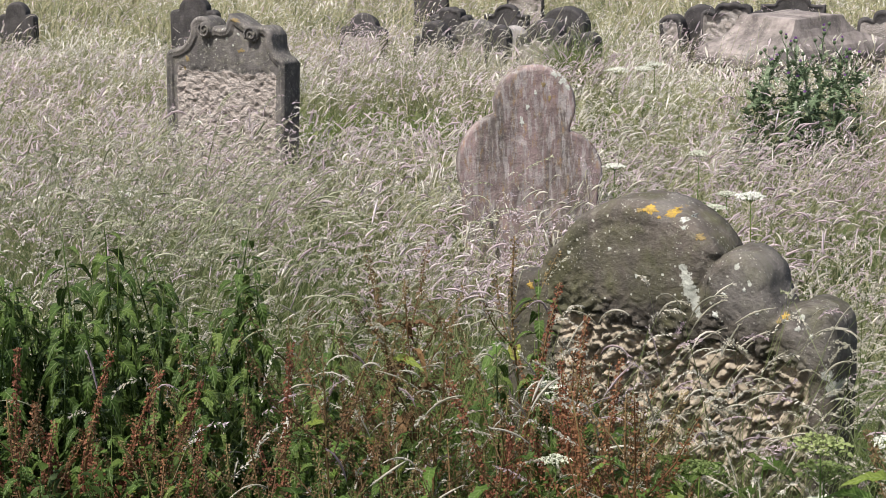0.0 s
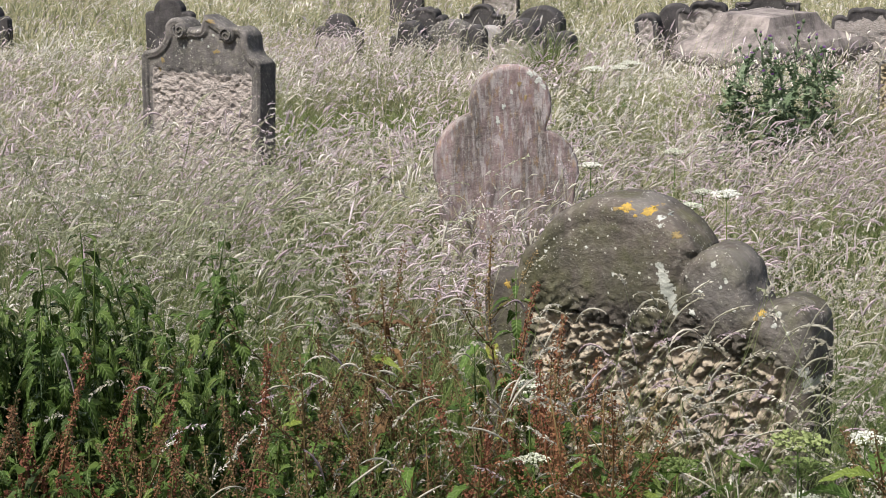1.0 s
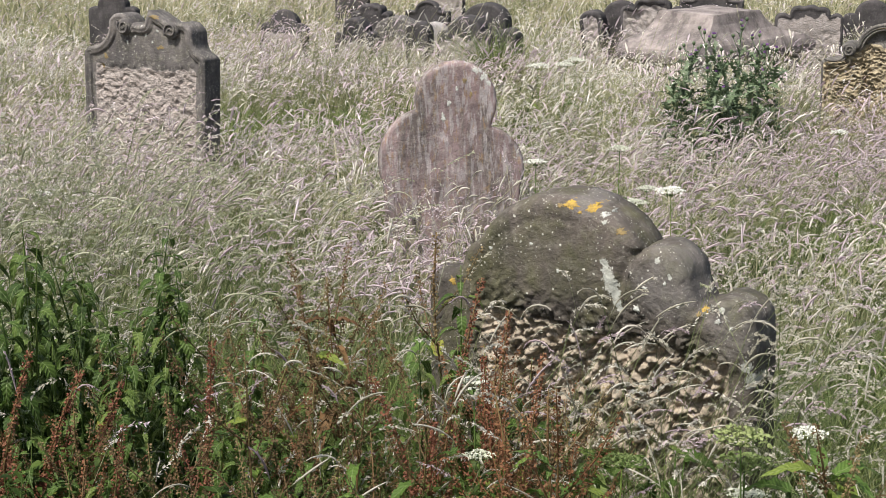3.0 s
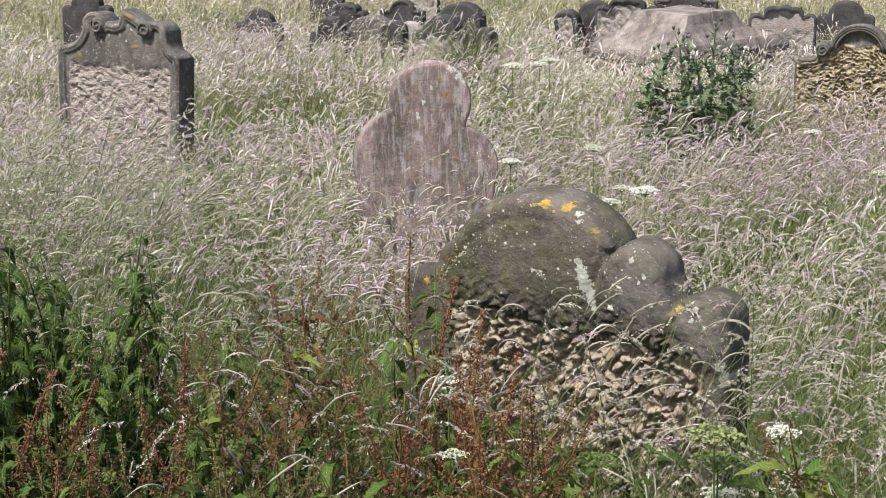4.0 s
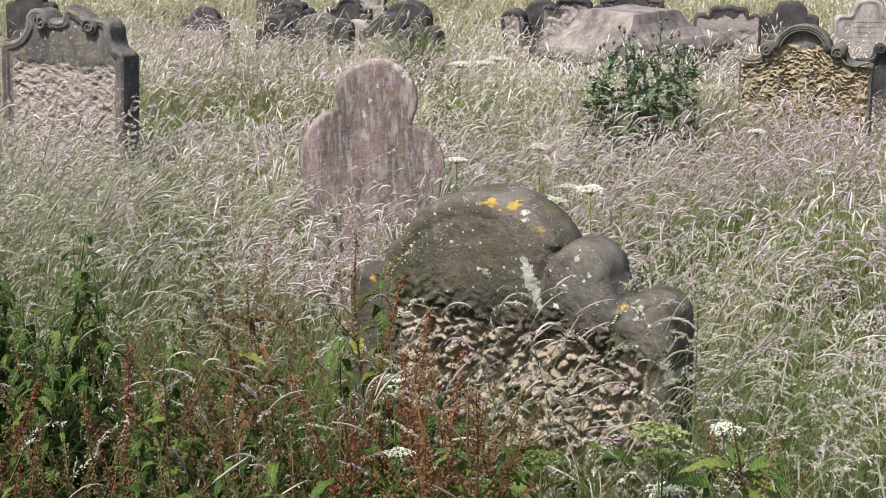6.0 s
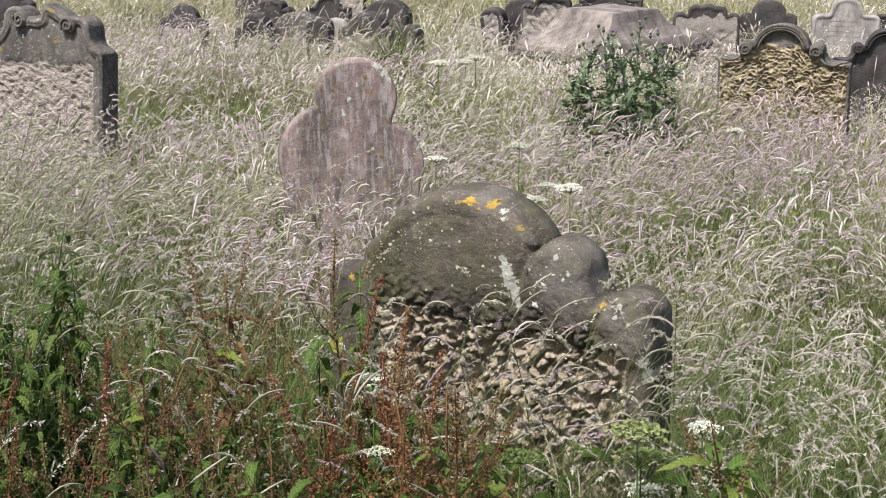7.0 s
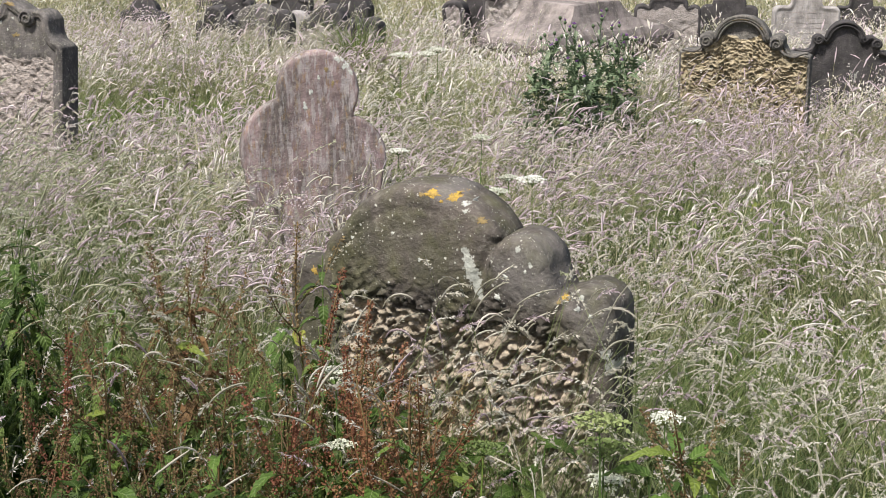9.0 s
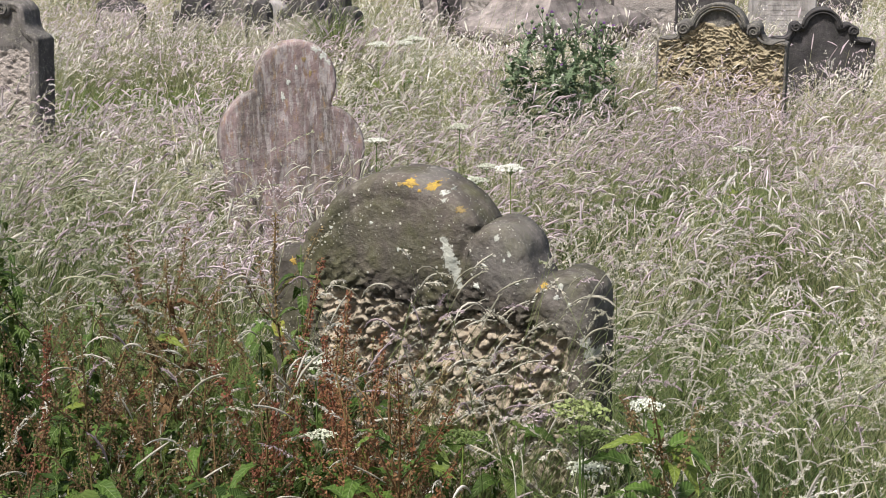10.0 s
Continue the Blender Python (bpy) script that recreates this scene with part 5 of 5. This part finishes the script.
def flat_side(n):
    a = rng.uniform(0, 2 * np.pi, n)
    return np.stack([np.cos(a), np.sin(a), np.zeros(n)], 1)


def add_blades(per_m2, r0, r1, k, width, a0=-17.5, a1=25.5, tall=1.0):
    x, y = scatter(per_m2, r0, r1, a0, a1)
    n = len(x)
    h = rng.uniform(0.16, 0.52, n) * zone_height(x, y) * tall * (0.75 + 0.5 * tuft(x, y, 1.0))
    az = rng.uniform(0, 2 * np.pi, n)
    P = spine(x, y, h, rng.uniform(0, 0.35, n), rng.uniform(0.1, 1.1, n), az, k)
    s = np.linspace(0, 1, k + 1)
    w = width * rng.uniform(0.6, 1.4, n)[:, None] * (1.0 - 0.85 * s ** 2)[None]
    V, Q = ribbons(P, w, flat_side(n))
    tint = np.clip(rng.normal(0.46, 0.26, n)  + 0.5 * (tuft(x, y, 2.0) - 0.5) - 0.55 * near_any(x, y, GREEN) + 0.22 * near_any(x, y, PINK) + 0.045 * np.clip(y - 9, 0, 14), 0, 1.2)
    blades.add(V, Q, tint, (k + 1) * 2)


def add_stems(per_m2, r0, r1, k, width, style, a0=-17.5, a1=25.5, tall=0.50, plump=1.0, free=False, silver=False):
    """Flowering stems with their heads: plume (near), spike (mid), wisp (far)."""
    x, y = scatter(per_m2, r0, r1, a0, a1)
    thin = rng.uniform(0, 1, len(x)) > (0.0 if free else 0.85) * near_any(x, y, GREEN)
    if not free:  # drifts: seeding stems stand thick in places and sparse in others
        thin &= rng.uniform(0, 1, len(x)) < 0.22 + 1.25 * drift(x, y)
    x, y = x[thin], y[thin]
    n = len(x)
    h = rng.normal(tall, 0.10, n).clip(0.25, 1.0) * zone_height(x, y) * (0.78 + 0.42 * tuft(x, y, 1.0))
    if free:  # stands clear of its trodden surroundings
        h = rng.normal(tall, 0.12, n).clip(0.4, 1.3)
    az = np.where(rng.uniform(0, 1, n) < 0.8, rng.normal(WIND, 0.35, n) + 2.6 * (tuft(x, y, 5.0) - 0.5) + 1.2 * (drift(y + 5, x) - 0.5), rng.uniform(0, 2 * np.pi, n))
    lean, bend = rng.uniform(0.0, 0.42, n), rng.uniform(0.05, 0.6, n)
    if free:  # kept off by the stone behind, they lean along it and forward
        az = np.where(rng.uniform(0, 1, n) < 0.75, rng.normal(-0.35, 0.3, n), rng.normal(-2.5, 0.3, n))
        lean, bend = 0.6 * lean, 0.7 * bend
    P = spine(x, y, h, lean, bend, az, k)
    w = np.full((n, k + 1), width) * rng.uniform(0.7, 1.2, n)[:, None]
    side = flat_side(n)
    tint = np.clip(rng.normal(0.5, 0.25, n) + 0.6 * (tuft(x, y, 2.0) - 0.5) - (0.28 if style == "plume" else 0.0) + 0.03 * np.clip(y - 9, 0, 9), 0, 1.1)
    V, Q = ribbons(P, w, side)
    stems.add(V, Q, np.clip(tint - 0.4 * near_any(x, y, GREEN), 0, 1), (k + 1) * 2)
    # the head carries on from the tip and nods over
    kk = {"plume": 6, "spike": 4, "wisp": 2}[style]
    length = rng.uniform(0.045, 0.115, n) * (1.3 if style == "plume" else 1.1)
    d = P[:, -1] - P[:, -2]
    d /= np.linalg.norm(d, axis=1, keepdims=True)
    nod = rng.uniform(0.0, 1.8, n)
    out = np.stack([np.cos(az), np.sin(az), np.zeros(n)], 1)
    H = [P[:, -1]]
    for j in range(kk):
        f = nod * (j + 0.5) / kk
        dd = d * np.cos(f)[:, None] + (0.75 * out - np.array([0, 0, 0.7])) * np.sin(f)[:, None]
        dd /= np.linalg.norm(dd, axis=1, keepdims=True)
        H.append(H[-1] + dd * (length / kk)[:, None])
    H = np.stack(H, 1)
    s = np.linspace(0, 1, kk + 1)
    prof = np.sin(np.pi * (0.08 + 0.86 * s)) ** 0.8
    pink = rng.uniform(0, 1, n) < (smooth(0.38, 0.72, drift(0.5 * x + 3.0, 0.5 * y)) * 0.75 + 0.65 * near_any(x, y, PINK)) * np.clip((y - 4.2) / 2.5, 0.12, 1) + 0.06
    fat = plump * rng.uniform(0.0028, 0.0064, n) * {"plume": 0.9, "spike": 1.1, "wisp": 1.6}[style]
    solid = 0.6 * tuft(x, y, 7.0) + 0.4 * rng.uniform(0, 1, n) < (0.50 if style == "plume" else 0.44)  # dense spikes; the rest are loose, feathery panicles
    for mask, bag in (((np.ones(n, bool), silvers),) if silver else ((~pink, heads), (pink, pinks))):
        if not mask.any():
            continue
        for dense in (True, False):
            pickd = mask & (solid == dense)
            Hm, sm, nm, tm = H[pickd], side[pickd], int(pickd.sum()), tint[pickd]
            if not nm:
                continue
            if style == "wisp" and dense:
                V, Q = ribbons(Hm, 2 * fat[pickd][:, None] * prof[None], sm)
                bag.add(V, Q, tm, (kk + 1) * 2)
                V, Q = ribbons(Hm, 2 * fat[pickd][:, None] * prof[None], np.stack([-sm[:, 1], sm[:, 0], np.full(nm, 0.3)], 1))
                bag.add(V, Q, tm, (kk + 1) * 2)
            elif dense:
                V, Q = spindles(Hm, fat[pickd][:, None] * prof[None] * (0.7 if style == "plume" else 1.0), sm)
                bag.add(V, Q, tm, (kk + 1) * 3)
            if dense and style != "plume":
                continue
            # spikelets: close to the axis on a spike, on long fine stalks in a panicle
            m = {"plume": 18 if dense else 46, "spike": 22, "wisp": 7}[style]
            grow = {"plume": 1.0, "spike": 1.15, "wisp": 1.7}[style]
            u = rng.uniform(0.0, 1, (nm, m)) ** 0.8
            i0 = np.minimum((u * kk).astype(int), kk - 1)
            fr = (u * kk - i0)[..., None]
            rows = np.arange(nm)[:, None]
            C = Hm[rows, i0] * (1 - fr) + Hm[rows, i0 + 1] * fr
            ax = Hm[rows, i0 + 1] - Hm[rows, i0]
            ax /= np.linalg.norm(ax, axis=2, keepdims=True)
            dirn = rng.normal(0, 1, (nm, m, 3)) * (0.35 if dense else 0.42) + ax * 1.0 + np.array([0, 0, -0.25])
            dirn /= np.linalg.norm(dirn, axis=2, keepdims=True)
            ln = rng.uniform(0.007, 0.014, (nm, m, 1)) * grow
            sd = np.cross(dirn, rng.normal(0, 1, (nm, m, 3)))
            sd /= np.linalg.norm(sd, axis=2, keepdims=True) + 1e-9
            reach = 0.002 if dense else rng.uniform(0.0, 0.006 if style == "plume" else 0.014, (nm, m, 1)) * (1.1 - u[..., None])
            C = C + dirn * reach
            wd = (0.0018 if dense else 0.0022) * grow
            V = np.stack([C, C + dirn * ln * 0.45 + sd * wd, C + dirn * ln, C + dirn * ln * 0.45 - sd * wd], 2).reshape(-1, 3)
            bag.add(V, np.arange(len(V)).reshape(-1, 4), tm, m * 4)


def lush(cx, cy, r, count, tall, wide):
    """A patch of fresh green blades."""
    a, q = rng.uniform(0, 2 * np.pi, count), np.sqrt(rng.uniform(0, 1, count)) * r
    x, y = cx + q * np.cos(a), cy + q * np.sin(a)
    ok = clear_of_stones(x, y)
    x, y = x[ok], y[ok]
    n = len(x)
    P = spine(x, y, rng.uniform(0.5, 1.0, n) * tall, rng.uniform(0, 0.2, n), rng.uniform(0.1, 0.9, n), rng.uniform(0, 2 * np.pi, n), 3)
    w = wide * rng.uniform(0.6, 1.3, n)[:, None] * np.array([1, 0.95, 0.7, 0.12])[None]
    V, Q = ribbons(P, w, flat_side(n))
    fresh.add(V, Q, np.clip(rng.normal(0.5, 0.3, n), 0, 1), 8)


add_blades(1000, 2.9, 6.0, 4, 0.0048)
add_blades(700, 6.0, 11.0, 3, 0.0058)
add_blades(260, 3.3, 6.2, 5, 0.0060, 8.0, 25.5, tall=1.3)
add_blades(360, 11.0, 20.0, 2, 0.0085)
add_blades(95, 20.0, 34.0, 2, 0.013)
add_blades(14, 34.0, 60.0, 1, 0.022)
add_stems(860, 3.2, 6.2, 4, 0.0015, "plume")
add_stems(1150, 6.2, 10.5, 3, 0.0019, "spike")
add_stems(640, 10.5, 18.0, 2, 0.0028, "wisp")
add_stems(100, 18.0, 34.0, 2, 0.005, "wisp")
add_stems(9, 34.0, 60.0, 1, 0.008, "wisp")
# a few tall stems before the mossy stone, tall pale grass over the nettle bed
add_stems(520, 4.05, 4.6, 4, 0.0017, "plume", 0.5, 14.5, tall=0.80, free=True)
add_stems(300, 4.2, 4.62, 4, 0.0017, "plume", 1.0, 6.0, tall=0.98, free=True)
add_stems(620, 4.1, 4.62, 4, 0.0017, "plume", 8.5, 14.5, tall=0.93, free=True)
add_stems(60, 3.7, 4.6, 4, 0.0015, "plume", -12.0, 1.0, tall=0.86, free=True)
add_stems(60, 3.6, 4.3, 4, 0.0015, "plume", 9.0, 17.0, tall=0.72, free=True)
add_stems(70, 3.6, 4.9, 4, 0.0015, "plume", -10.0, 4.0, tall=0.78)
add_stems(80, 4.2, 5.3, 4, 0.0015, "plume", -17.0, -3.0, tall=0.95)
# stems that stand up before the other stones
add_stems(420, 7.5, 7.98, 3, 0.0018, "spike", 0.2, 6.2, tall=0.60, free=True)
add_stems(260, 9.55, 10.1, 3, 0.002, "spike", -10.5, -4.5, tall=0.66, free=True)
add_stems(200, 10.4, 10.95, 3, 0.002, "spike", 14.5, 20.5, tall=0.58, free=True)
add_stems(130, 14.0, 15.5, 2, 0.003, "wisp", -3.5, 6.0, tall=0.66, free=True)
# tall silvery-green grass behind the nettle bed
add_stems(330, 5.0, 7.0, 4, 0.0017, "plume", -16.5, -8.0, tall=1.04, free=True, silver=True)
add_stems(120, 5.2, 7.4, 4, 0.0016, "plume", -16.5, -2.0, tall=0.80, free=True, silver=True)
add_stems(22, 3.9, 5.2, 4, 0.0016, "plume", -16.5, -7.0, tall=1.0, free=True, silver=True)
add_stems(70, 3.3, 5.2, 4, 0.0016, "plume", 9.0, 25.0, tall=0.62, silver=True)
# plump catkin-like heads among the docks
add_stems(26, 3.5, 4.3, 4, 0.002, "plume", -12.0, 9.0, tall=0.80, plump=1.5)
# thinner meadow round the rest of the plot
add_blades(80, 0.7, 8.0, 2, 0.009, 25.5, 342.5)
add_blades(350, 0.7, 2.95, 2, 0.006)
add_stems(40, 0.9, 8.0, 1, 0.003, "wisp", 25.5, 342.5)
add_stems(160, 0.9, 3.2, 2, 0.002, "wisp", tall=0.45)
add_blades(14, 8.0, 22.0, 2, 0.014, 25.5, 342.5)
add_stems(9, 8.0, 22.0, 1, 0.005, "wisp", 25.5, 342.5)
# fresh green patches
lush(2.55, 7.6, 0.35, 600, 0.55, 0.007)
lush(2.15, 5.9, 0.4, 500, 0.5, 0.0055)
lush(1.45, 5.2, 0.3, 350, 0.5, 0.005)
lush(-0.6, 12.0, 1.0, 2800, 0.44, 0.009)
lush(1.12, 14.5, 0.08, 420, 0.82, 0.009)
lush(-0.25, 4.05, 0.6, 300, 0.85, 0.0045)
lush(-0.5, 5.3, 0.7, 2000, 0.64, 0.005)
lush(-1.4, 5.5, 0.6, 1000, 0.65, 0.005)
lush(0.1, 4.3, 0.35, 300, 0.8, 0.0045)
lush(0.55, 4.3, 0.3, 420, 0.78, 0.004)
lush(0.95, 4.35, 0.25, 300, 0.75, 0.004)
lush(0.02, 5.3, 0.42, 1300, 0.6, 0.0055)
lush(-1.3, 6.6, 0.8, 1300, 0.48, 0.005)
lush(2.75, 8.6, 0.4, 700, 0.5, 0.007)
lush(1.75, 4.9, 0.5, 500, 0.55, 0.005)
lush(1.85, 5.6, 0.35, 350, 0.5, 0.005)
lush(2.35, 6.4, 0.3, 300, 0.5, 0.006)
lush(-0.02, 15.9, 0.35, 320, 0.5, 0.010)
lush(0.25, 9.2, 0.25, 260, 0.4, 0.007)
meadow = tagged(new("meadow_grass"), "long seeding meadow grass, pale straw and pinkish", "grass", kind="stuff")
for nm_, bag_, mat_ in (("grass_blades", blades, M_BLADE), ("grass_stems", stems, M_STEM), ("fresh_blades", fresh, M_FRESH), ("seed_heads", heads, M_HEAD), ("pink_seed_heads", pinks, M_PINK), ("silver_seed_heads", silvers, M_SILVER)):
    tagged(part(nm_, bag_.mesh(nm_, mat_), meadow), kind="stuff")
